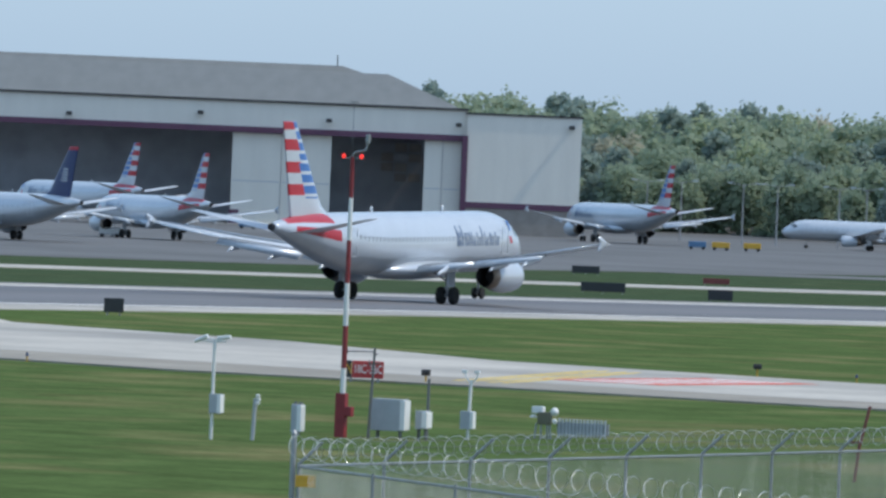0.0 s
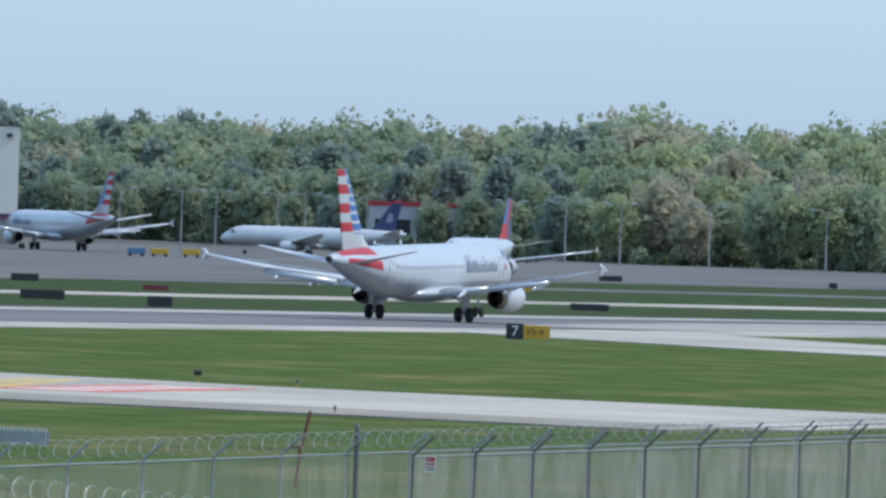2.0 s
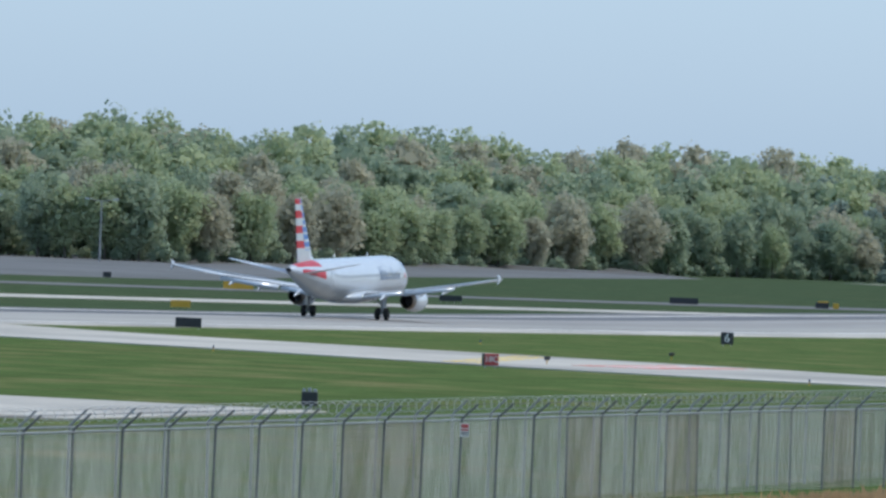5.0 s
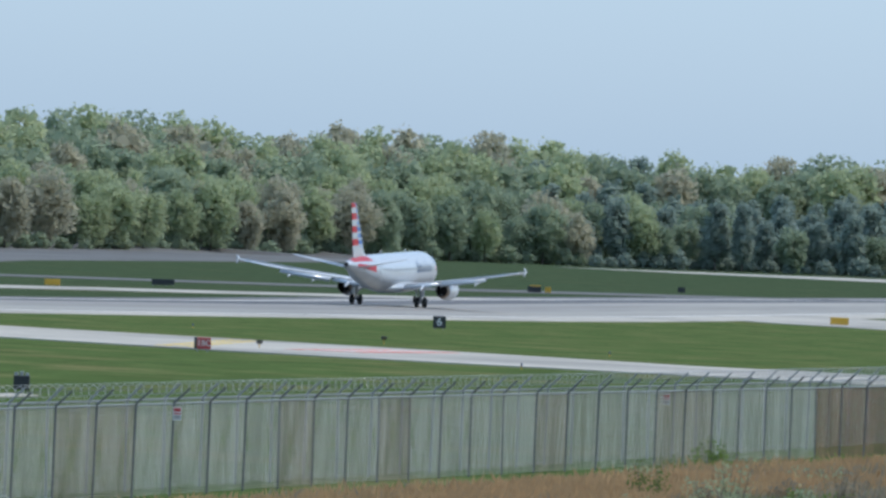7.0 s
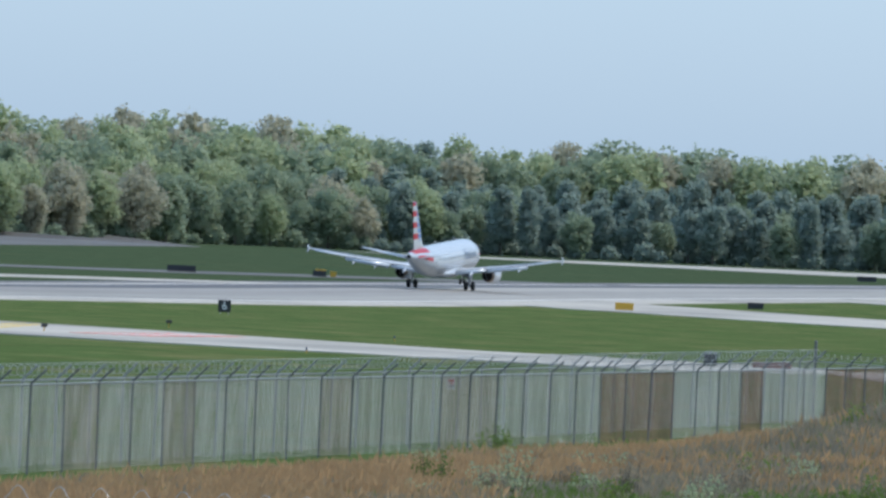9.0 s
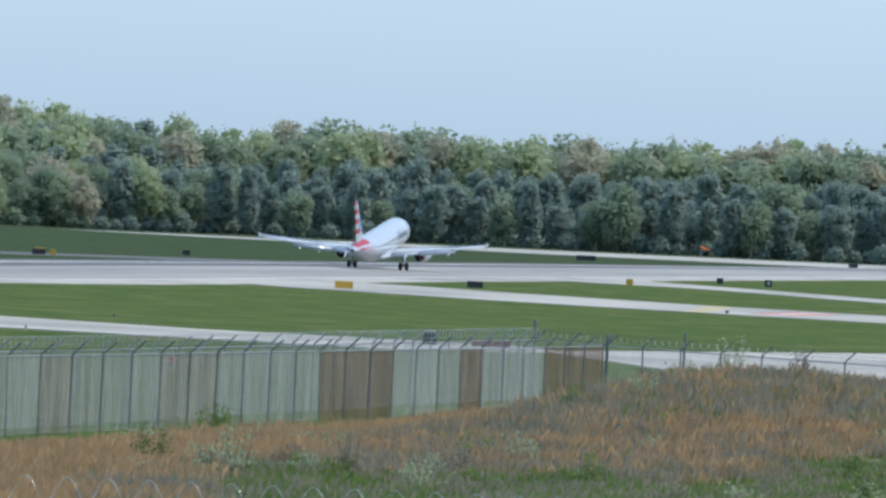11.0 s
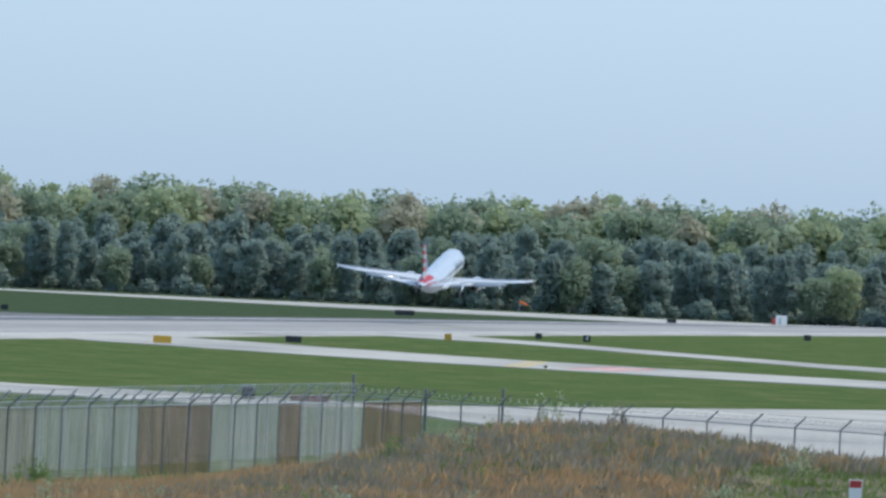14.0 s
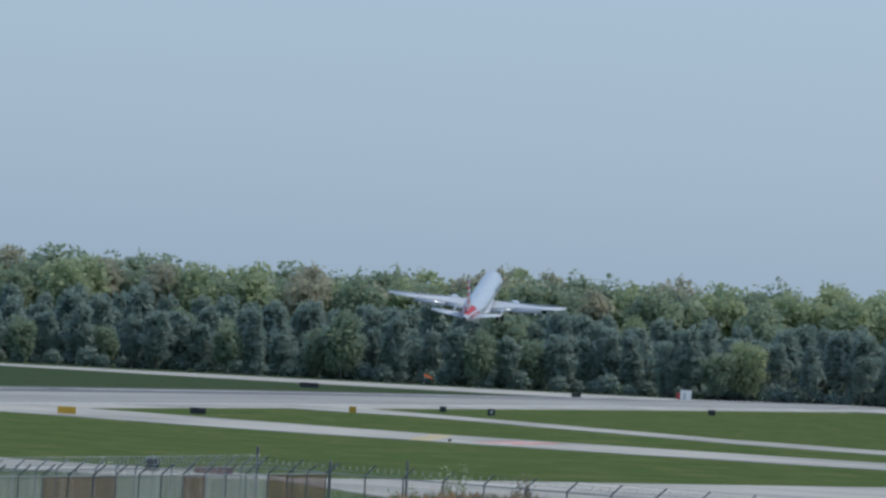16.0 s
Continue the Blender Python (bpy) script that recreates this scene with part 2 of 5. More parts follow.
def by(azimuth, distance):
    return (distance * math.sin(radians(azimuth)), distance * math.cos(radians(azimuth)))


paved("apron", [(-1500, 300), (-430, 300), (-430, 1100), (-400, 1180), by(-18.0, 1420), by(-15.2, 1900), by(-15.4, 2000), by(-17, 1850), by(-19, 1670), by(-21, 1680), by(-24, 1800), (-1500, 1900)], APRON,
      "broad grey apron in front of the hangar", "apron", lift=0.06, cell=25)
paved("perimeter_road", [by(-14.2, 1985), by(-13.2, 1930), by(-11, 1850), by(-9, 1830), by(-4, 1850), by(-4, 2050), by(-9, 2040), by(-11, 2040), by(-13.2, 2010)], CONCRETE,
      "pale perimeter road before the wood", "road", lift=0.06, cell=25)
# hold-short markings on the two exits: yellow lines and red boxes with white blocks
for (x0, y0), (x1, y1), red in (((-130, 262), (-137.5, 291), ((-131, 272), (-126, 287))), ((-134, 436), (-144, 486), ((-129, 446), (-124, 468))), ((-142, 838), (-150, 905), ((-137, 850), (-132, 885)))):
    for k in (0.0, 0.6, 1.4, 2.0):
        paved("hold_line", strip([(x0 + k, y0 + .5), (x1 + k, y1 - .5)], 0.2), YELLOW_PAINT, "yellow painted hold line", "marking", lift=0.075)
    (ra, rb), (rc, rd) = red
    paved("red_marking", [(ra, rb), (rc, rb), (rc, rd), (ra, rd)], RED_PAINT, "red painted surface sign with white blocks", "marking", lift=0.072)
    for k in range(7):
        y = rb + (rd - rb) * (k + 0.25) / 7
        paved("marking_block", [(ra + 0.9, y), (rc - 0.9, y), (rc - 0.9, y + (rd - rb) / 14), (ra + 0.9, y + (rd - rb) / 14)], WHITE_PAINT, "white block on the red marking", "marking", lift=0.078)

# ---------------------------------------------------------------- airliners
SKIN = material("silver_white_aircraft_paint", (0.58, 0.625, 0.67), 0.26, 0.25, vary=0.03, scale=0.8, fine=9.0, coat=0.2)
BELLY = material("pale_grey_paint_and_belly_shade", (0.42, 0.45, 0.48), 0.3, 0.3, vary=0.05, scale=0.8, fine=9.0)
RED = material("red_livery_paint", (0.45, 0.03, 0.045), 0.35, vary=0.05)
BLUE = material("blue_livery_paint", (0.05, 0.16, 0.42), 0.35, vary=0.05)
NAVY = material("navy_livery_paint", (0.03, 0.05, 0.13), 0.35, vary=0.05)
LETTER = material("slate_blue_lettering", (0.1, 0.15, 0.24), 0.4, vary=0.04)
METAL = material("bare_wing_metal", (0.58, 0.61, 0.64), 0.4, 0.0, vary=0.06, scale=1.5)
WING_GREY = material("wing_grey_paint", (0.5, 0.52, 0.54), 0.4, vary=0.06, scale=1.2)
DARK = material("sooty_metal_and_gap_shade", (0.03, 0.03, 0.033), 0.55, 0.4, vary=0.15)
TYRE = material("black_tyre_rubber", (0.018, 0.018, 0.018), 0.85, vary=0.2)
HOT_METAL = material("heat_stained_nozzle_metal", (0.27, 0.22, 0.18), 0.4, 0.7, vary=0.15, scale=2.0)
STRUT = material("grey_gear_metal", (0.35, 0.36, 0.37), 0.4, 0.4, vary=0.1)
CABIN = material("cabin_window_pane", (0.36, 0.39, 0.42), 0.15, vary=0.05)
GLASS = material("dark_cabin_glass", (0.02, 0.025, 0.03), 0.08, vary=0.05)
LAMP = glow("landing_light", (1.0, 0.72, 0.5), 25.0)
GEAR_S = 16.1


def fuselage_at(s, table):
    for (a, b) in zip(table, table[1:]):
        if a[0] <= s <= b[0]:
            k = (s - a[0]) / (b[0] - a[0])
            return [a[i] + (b[i] - a[i]) * k for i in (1, 2, 3)]
    return list(table[-1][1:])


def airliner(name, label, livery, m, stretch=0.0, lift=0.0, group="", nose=0.0):
    """A twin-jet narrow-body: origin on the ground below the main gear, nose to +y. stretch: metres more of cabin before the wing and as much behind."""
    top = thing(name, label, "airplane", m, group)
    z0 = lift
    ox = stretch
    on = stretch + nose
    Y = lambda s: GEAR_S - s
    tbl = [(0 - on, .03, 3.05, 3.15), (.18 - on, .4, 2.7, 3.5), (.5 - on, .75, 2.4, 3.9), (1.1 - on, 1.12, 2.12, 4.35), (2.0 - on, 1.47, 1.92, 4.98), (3.2 - on, 1.77, 1.79, 5.55),
           (4.5 - on, 1.93, 1.72, 5.8), (6 - on, 1.975, 1.72, 5.86), (21 + ox, 1.975, 1.72, 5.86), (23.5 + ox, 1.93, 1.93, 5.86), (26 + ox, 1.75, 2.42, 5.85),
           (28.5 + ox, 1.42, 3.1, 5.8), (31 + ox, .95, 3.85, 5.62), (33 + ox, .5, 4.5, 5.36), (33.84 + ox, .3, 4.72, 5.2)]
    stations = sorted({round(t[0], 3) for t in tbl} | {round(6 - on + i * 0.75, 3) for i in range(int((15 + ox + on) / 0.75))} | {round(21 + ox + i * 0.4, 3) for i in range(32)})
    N = 40
    rings = []
    for s in stations:
        w, zb, zt = fuselage_at(s, tbl)
        rings.append([(w * math.cos(2 * math.pi * j / N), Y(s), z0 + (zb + zt) / 2 + (zt - zb) / 2 * math.sin(2 * math.pi * j / N)) for j in range(N)])

    def paint(i, j):
        s, ang = stations[i] - ox, math.degrees(2 * math.pi * (j + 0.5) / N)
        ang = ang if ang < 270 else ang - 360
        up = math.sin(radians(ang))
        if livery == "stripes":
            if 27.2 < s < 32.2 and up > 0.55:
                return 1
            if 26.8 < s < 31.6 and -0.12 < up < 0.3:
                return 1
            # This livery has no belly paint; the grey underside puts shade into the colour.
            return 0 if up > -0.45 else 2
        if livery == "navy":
            return 0 if up > -0.3 else 2
        return 0 if up > -0.55 else 2
    body = part("fuselage", loft(bmesh.new(), rings, paint), [SKIN, RED, BELLY, NAVY], top)
    # tail cone outlet
    bm = bmesh.new()
    tube(bm, (0, Y(33.8 + ox), z0 + 4.96), (0, Y(34.02 + ox), z0 + 4.97), 0.27, 0.22, 16)
    part("exhaust_outlet", bm, DARK, body, "dark auxiliary exhaust outlet")
    # cockpit windows
    for sx in (-1, 1):
        for k, (a0, a1, sa, sb) in enumerate(((62, 88, 1.75, 2.35), (36, 58, 1.95, 2.75), (20, 33, 2.5, 3.2))):
            bm = bmesh.new()
            q = []
            for s, ang in ((sa, a0), (sa - 0.05, a1), (sb - 0.05, a1), (sb, a0)):
                w, zb, zt = fuselage_at(s - on, tbl)
                an = radians(ang)
                q.append(bm.verts.new((sx * (w * math.cos(an) + 0.015), Y(s - on) + 0.01, z0 + (zb + zt) / 2 + (zt - zb) / 2 * math.sin(an) + 0.02)))
            bm.faces.new(q)
            part("cockpit_window", bm, GLASS, body)
    # cabin windows and doors, one small pane each
    bm = bmesh.new()
    box(bm, -0.012, 0.012, -0.1, 0.1, -0.15, 0.15, bevel=0.01)
    pane = mesh("cabin_window", bm, CABIN)
    for sx in (-1, 1):
        s = 6.2 - on
        while s < 25.0 + ox:
            ob = part("cabin_window", pane, GLASS, body)
            w, zb, zt = fuselage_at(s, tbl)
            ob.location = (sx * (w * 0.995), Y(s), z0 + (zb + zt) / 2 + 0.32)
            s += 0.53 if name == "departing_airliner" else 1.06
    for sx in (-1, 1):
        for s in (5.2 - on, 25.6 + ox):
            w, zb, zt = fuselage_at(s, tbl)
            bm = bmesh.new()
            x = w + 0.004
            for (ya, yb, za, zb2) in ((-.45, -.41, -.75, 1.1), (.41, .45, -.75, 1.1), (-.45, .45, 1.06, 1.1), (-.45, .45, -.75, -.71)):
                box(bm, sx * x - 0.012, sx * x + 0.012, Y(s) + ya, Y(s) + yb, z0 + 3.8 + za, z0 + 3.8 + zb2)
            part("door_outline", bm, WING_GREY, body)
    # antennas on the crown
    for s in (9.5, 20.0):
        bm = bmesh.new()
        loft(bm, [[(-.03, Y(s), z0 + 5.84), (.03, Y(s), z0 + 5.84), (.03, Y(s + .35), z0 + 5.84), (-.03, Y(s + .35), z0 + 5.84)],
                  [(-.015, Y(s + .12), z0 + 6.25), (.015, Y(s + .12), z0 + 6.25), (.015, Y(s + .32), z0 + 6.25), (-.015, Y(s + .32), z0 + 6.25)]])
        part("antenna", bm, SKIN, body)

    # wings
    def foil(bm, secs, mats, vertical=False, n=9):
        rr = []
        for (lat, le, ch, z, th) in secs:
            ring = []
            for k in range(n):
                c = (1 - math.cos(math.pi * k / (n - 1))) / 2
                ring.append((c, th * (0.6 * math.sqrt(c) * (1 - c) * 2.2 + 0.02)))
            pts = ring + [(c, -h * 0.7) for c, h in ring[::-1][1:-1]]
            rr.append([((h, Y(le + c * ch), lat) if vertical else (lat, Y(le + c * ch), z + h)) for c, h in pts])
        return loft(bm, rr, mats)
    for sx in (-1, 1):
        bm = foil(bmesh.new(), [(sx * 1.2, 10.3, 7.0, z0 + 2.25, .42), (sx * 3.2, 11.4, 5.6, z0 + 2.45, .34), (sx * 6.4, 13.2, 4.1, z0 + 2.9, .24),
                                (sx * 11.5, 15.9, 2.8, z0 + 3.55, .17), (sx * 16.7, 18.5, 1.55, z0 + 4.5, .1)], lambda i, j: 0)
        wing = part("wing", bm, [METAL, SKIN], top)
        bm = bmesh.new()                        # lowered flaps along the trailing edge
        for (a, b) in (((2.2, 16.75, z0 + 2.34), (6.3, 16.85, z0 + 2.84)), ((6.45, 16.9, z0 + 2.86), (12.0, 18.4, z0 + 3.56))):
            loft(bm, [[(sx * p[0], Y(p[1]), p[2] + .1), (sx * p[0], Y(p[1] + ch * .4), p[2] + .02), (sx * p[0], Y(p[1] + ch), p[2] - .38 * ch), (sx * p[0], Y(p[1] + ch * .4), p[2] - .16)]
                      for p, ch in ((a, 1.25), (b, .9))])
        part("flap", bm, SKIN, wing)
        bm = bmesh.new()                        # dark strip that paints the shade between wing and flap
        for (a, b) in (((2.2, 16.62, z0 + 2.4), (6.3, 16.72, z0 + 2.9)), ((6.45, 16.77, z0 + 2.92), (12.0, 18.27, z0 + 3.62))):
            loft(bm, [[(sx * p[0], Y(p[1]), p[2] + .06), (sx * p[0], Y(p[1] + .2), p[2] + .05), (sx * p[0], Y(p[1] + .2), p[2] - .12), (sx * p[0], Y(p[1]), p[2] - .12)] for p in (a, b)])
        part("flap_gap", bm, DARK, wing, "dark strip painting the shade before the flap")
        bm = bmesh.new()                        # aileron at the outer trailing edge
        loft(bm, [[(sx * p[0], Y(p[1]), p[2] + .05), (sx * p[0], Y(p[1] + .5), p[2] - .02), (sx * p[0], Y(p[1]), p[2] - .07)] for p in ((12.15, 18.5, z0 + 3.66), (15.8, 19.8, z0 + 4.33))])
        part("aileron", bm, SKIN, wing)
        bm = bmesh.new()                        # drooped slats along the leading edge
        loft(bm, [[(sx * p[0], Y(p[1] - .35), p[2] - .12), (sx * p[0], Y(p[1] - .1), p[2] + .12), (sx * p[0], Y(p[1] + .3), p[2] + .16), (sx * p[0], Y(p[1] + .1), p[2] - .02)]
                  for p in ((3.0, 11.3, z0 + 2.45), (6.4, 13.2, z0 + 2.9), (11.5, 15.9, z0 + 3.65), (16.2, 18.3, z0 + 4.38))])
        part("slat", bm, SKIN, wing)
        for lat, s, z in ((4.4, 17.6, 2.35), (8.2, 17.6, 2.8), (10.9, 18.3, 3.2)):      # flap track fairings
            bm = bmesh.new()
            loft(bm, [[(sx * lat + r * math.cos(t), Y(s + ds), z0 + z + dz + 1.3 * r * math.sin(t)) for t in [2 * math.pi * k / 8 for k in range(8)]]
                      for ds, dz, r in ((-2.0, .15, .03), (-1.2, .03, .18), (0, -.1, .2), (.8, -.28, .12), (1.35, -.45, .03))])
            part("flap_fairing", bm, SKIN, wing)
        bm = bmesh.new()                        # wing-tip fence
        loft(bm, [[(sx * (16.7 - .03), Y(18.3 + a), z0 + z), (sx * (16.7 + .05), Y(18.3 + a), z0 + z), (sx * (16.72 + .05), Y(18.3 + b), z0 + z), (sx * (16.72 - .03), Y(18.3 + b), z0 + z)]
                  for a, b, z in ((1.85, 2.15, 4.05), (1.2, 2.0, 4.3), (.6, 1.8, 4.5), (1.2, 2.0, 4.75), (1.85, 2.15, 5.0))])
        part("wingtip_fence", bm, SKIN, wing)
        # engine: cowl, core and pylon
        eng = new("engine")
        eng.parent = top
        ez, ex = z0 + 1.82, sx * 5.75
        bm = bmesh.new()
        prof = [(10.75, .82), (10.6, .92), (10.7, 1.01), (11.2, 1.1), (12.0, 1.13), (12.7, 1.08), (13.3, .98), (13.9, .86), (14.6, .68), (14.6, .62), (12.6, .7)]
        loft(bm, [[(ex + r * math.cos(t), Y(s), ez + r * math.sin(t)) for t in [2 * math.pi * k / 28 for k in range(28)]] for s, r in prof],
             lambda i, j: 2 if i >= 8 else 3 if i >= 7 else (1 if i < 2 else 0), cap=False)
        part("cowl", bm, [SKIN, METAL, DARK, HOT_METAL], eng)
        bm = bmesh.new()
        loft(bm, [[(ex + r * math.cos(t), Y(s), ez + r * math.sin(t)) for t in [2 * math.pi * k / 20 for k in range(20)]]
                  for s, r in ((10.95, .05), (11.05, .8), (12.1, .8), (12.9, .6), (13.7, .42), (13.7, .36), (13.5, .3), (14.3, .05))])
        part("core_nozzle", bm, DARK, eng, "dark exhaust nozzle")
        bm = bmesh.new()
        loft(bm, [[(ex - .16, Y(a), z), (ex + .16, Y(a), z), (ex + .1, Y(b), z), (ex - .1, Y(b), z)] for a, b, z in ((10.9, 13.4, ez + .98), (11.6, 15.2, z0 + 2.72))])
        part("pylon", bm, SKIN, eng)
        # tailplane
        bm = foil(bmesh.new(), [(sx * .5, 28.4 + ox, 4.0, z0 + 4.55, .2), (sx * 6.5, 31.5 + ox, 1.45, z0 + 5.75, .08)], lambda i, j: 0)
        part("tailplane", bm, [METAL], top)
    bm = bmesh.new()                            # belly fairing
    loft(bm, [[(w * math.cos(t), Y(s), z0 + 2.1 + h * math.sin(t)) for t in [2 * math.pi * k / 24 for k in range(24)]]
              for s, w, h in ((9.2, .4, .15), (10.2, 1.7, .5), (11.6, 2.2, .72), (15, 2.3, .78), (18, 2.15, .7), (19.6, 1.5, .42), (20.6, .4, .12))])
    part("belly_fairing", bm, BELLY if livery != "stripes" else SKIN, top)
    # fin, in painted bands
    ROWS, COLS = 60, 12
    bm = bmesh.new()
    rings = []
    for i in range(ROWS + 1):
        k = i / ROWS
        z = z0 + 5.55 + k * (11.76 - 5.55)
        le, te = 26.6 + (31.0 - 26.6) * k + ox - 0.9 * max(0, 0.12 - k) / 0.12, 31.5 + (32.85 - 31.5) * k + ox
        ring = []
        for j in range(COLS + 1):
            c = j / COLS
            ring.append((Y(le + c * (te - le)), 0.28 * (1 - 0.55 * k) * math.sqrt(c) * (1 - c) * 2.0 + 0.015))
        rings.append([(h, y, z) for y, h in ring] + [(-h, y, z) for y, h in ring[::-1][1:-1]])

    def fin_paint(i, j):
        k, c = (i + 0.5) / ROWS, (j + 0.5 if j < COLS else 2 * COLS - j - 0.5) / COLS
        if livery == "stripes":
            if k < 0.10:
                return 0
            split = 0.42 + 0.12 * math.sin(k * 5)
            if c > split:
                b = (k - 0.12) / 0.88 * 7.6
                return 1 if int(b) % 2 == 1 or k > 0.92 else 0
            b = (k - 0.14) / 0.86 * 7.6
            return 2 if (b % 1.0 < 0.72 and k > 0.2) else 0
        if livery == "navy":
            return 3 if k < 0.93 else 1
        return 2 if (c > 0.35 + 0.5 * (1 - k) and k < 0.5) or (c < 0.25 and k > 0.4) else 1
    fin = part("fin", loft(bm, rings, fin_paint), [SKIN, RED, BLUE, NAVY], top)
    if livery == "navy":
        for r in range(5):
            bm = bmesh.new()
            for sx in (-1, 1):
                zz = z0 + 7.5 + r * 0.35
                box(bm, sx * 0.17 - .02, sx * 0.17 + .02, Y(31.0 + ox), Y(29.7 + ox + r * .1), zz, zz + 0.16)
            part("emblem_bar", bm, SKIN, fin)
    # titles as plain upright bars, and the swoosh by the nose
    if livery == "stripes":
        bars = [(0, .22, 1.35), (.3, .3, .9), (.72, .2, 1.35), (1.2, .16, .9), (1.5, .16, .9), (1.8, .16, .9), (2.15, .17, .9), (2.5, .25, .55), (3.0, .17, .9), (3.35, .16, .55), (3.75, .17, 1.3),
                (4.15, .17, .9), (4.45, .22, .5), (4.95, .2, .85), (5.3, .2, .7), (5.75, .17, .9), (6.05, .2, .6)]
        for sx in (-1, 1):
            for d, w, hgt in bars:
                s = 12.5 - d if sx > 0 else 6.3 + d
                s -= on
                w_, zb, zt = fuselage_at(s, tbl)
                bm = bmesh.new()
                rows = []
                for q in range(5):
                    zz = 3.62 + hgt * q / 4
                    xx = sx * (1.975 * math.sqrt(max(0, 1 - ((zz - 3.79) / 2.07) ** 2)) + 0.014)
                    y0 = Y(s) + (0.0 if sx > 0 else -w)
                    rows.append([(xx, y0 + sx * 0 + .08 * q * 0, z0 + zz), (xx, y0 + w, z0 + zz)])
                vs = [[bm.verts.new(p) for p in r_] for r_ in rows]
                for q in range(4):
                    bm.faces.new((vs[q][0], vs[q][1], vs[q + 1][1], vs[q + 1][0]))
                part("title_bar", bm, LETTER, body, "slate blue title bar")
            for mat_, s, wd, za, zb_ in ((BLUE, 4.35, .55, 4.6, 5.3), (RED, 4.35, .55, 3.75, 4.5)):
                bm = bmesh.new()
                vs = []
                for q in range(5):
                    zz = za + (zb_ - za) * q / 4
                    row = []
                    for yy in (0, wd):
                        w_, zb, zt = fuselage_at(s - yy - on, tbl)
                        xx = sx * (w_ * math.sqrt(max(0, 1 - ((zz - (zb + zt) / 2) / ((zt - zb) / 2)) ** 2)) + 0.015)
                        row.append(bm.verts.new((xx, Y(s - on) + yy + 0.1 * q * (1 if mat_ is BLUE else -0.5), z0 + zz)))
                    vs.append(row)
                for q in range(4):
                    bm.faces.new((vs[q][0], vs[q][1], vs[q + 1][1], vs[q + 1][0]))
                part("emblem", bm, mat_, body)
    # landing gear
    def wheel(x, y, z, r, w, parent):
        bm = bmesh.new()
        prof = [(-.5, .45), (-.5, .8), (-.42, .95), (-.2, 1), (.2, 1), (.42, .95), (.5, .8), (.5, .45)]
        loft(bm, [[(x + a * w, y + r * b * math.cos(t), z + r * b * math.sin(t)) for t in [2 * math.pi * k / 20 for k in range(20)]] for a, b in prof])
        wh = part("wheel", bm, TYRE, parent)
        bm = bmesh.new()
        tube(bm, (x - w * .4, y, z), (x + w * .4, y, z), r * .5, n=14)
        part("rim", bm, STRUT, wh)
    for sx in (-1, 1):
        leg = new("main_gear")
        leg.parent = top
        bm = bmesh.new()
        tube(bm, (sx * 3.79, 0, .58), (sx * 3.7, 0, z0 + 2.5), .11, .16)
        tube(bm, (sx * 3.35, 0, .58), (sx * 4.25, 0, .58), .1)
        tube(bm, (sx * 3.74, 0, 1.5), (sx * 2.2, .1, z0 + 2.2), .07)
        tube(bm, (sx * 3.76, -.25, 1.0), (sx * 3.76, -.1, 1.7), .05)
        part("strut", bm, STRUT, leg)
        bm = bmesh.new()
        box(bm, sx * 4.02 - .03, sx * 4.02 + .03, -.55, .55, 1.15, z0 + 2.45, bevel=.02)
        part("gear_door", bm, SKIN, leg)
        for dx in (-.46, .46):
            wheel(sx * 3.79 + dx, 0, .58, .58, .4, leg)
    leg = new("nose_gear")
    leg.parent = top
    ny = Y(5.07 - on)
    bm = bmesh.new()
    tube(bm, (0, ny, .4), (0, ny - .1, z0 + 1.9), .07, .1)
    tube(bm, (-.3, ny, .39), (.3, ny, .39), .06)
    part("strut", bm, STRUT, leg)
    for dx in (-.26, .26):
        wheel(dx, ny, .39, .39, .22, leg)
    if livery == "red_tail":
        bm = bmesh.new()
        bmesh.ops.create_uvsphere(bm, u_segments=12, v_segments=8, radius=0.36, matrix=Matrix.Translation((0, ny + .2, z0 + 1.45)))
        part("landing_light", bm, LAMP, leg, "lit landing light", smooth=True)
    return top


jet = airliner("departing_airliner", "silver-white twin-jet airliner with red, white and blue striped fin, taking off", "stripes",
               pose(RUNWAY_X, 471, lie(471) + 0.06), stretch=0.35, lift=0.1, nose=0.9)


def parked(name, label, livery, azimuth, distance, heading, stretch=0.0, size=1.0):
    """heading: degrees clockwise from the runway's, for a plane whose main gear stands at that bearing and distance."""
    x, y = by(azimuth, distance)
    m = pose(x, y, height(x, y) + 0.06, 0, 0, -heading) @ Matrix.Diagonal((size, size, size, 1))
    return airliner(name, label, livery, m, stretch, group="parked airliners")


taxiing = parked("taxiing_airliner", "white twin-jet airliner with red and blue fin, landing light lit", "red_tail", -22.08, 1200, 180 - 21.98 + 21, 1.0, 1.05)
parked("parked_airliner", "white airliner with navy blue fin, parked side-on on the apron", "navy", -23.365, 1600, -22 - 88, 2.0)
parked("parked_airliner", "large silver airliner with striped fin, parked on the apron", "stripes", -25.19, 1520, -25 - 24, 2.5, 1.3)
parked("parked_airliner", "silver airliner with striped fin, parked before the hangar", "stripes", -28.60, 1180, -28 - 25, 1.0, 1.12)
parked("parked_airliner", "silver airliner with striped fin at the hangar doors", "stripes", -29.15, 1480, -29 - 30, 1.0, 1.3)
parked("parked_airliner", "white airliner with navy fin and pale emblem, on the apron", "navy", -29.76, 1090, -29.8 - 35, 1.0, 1.12)


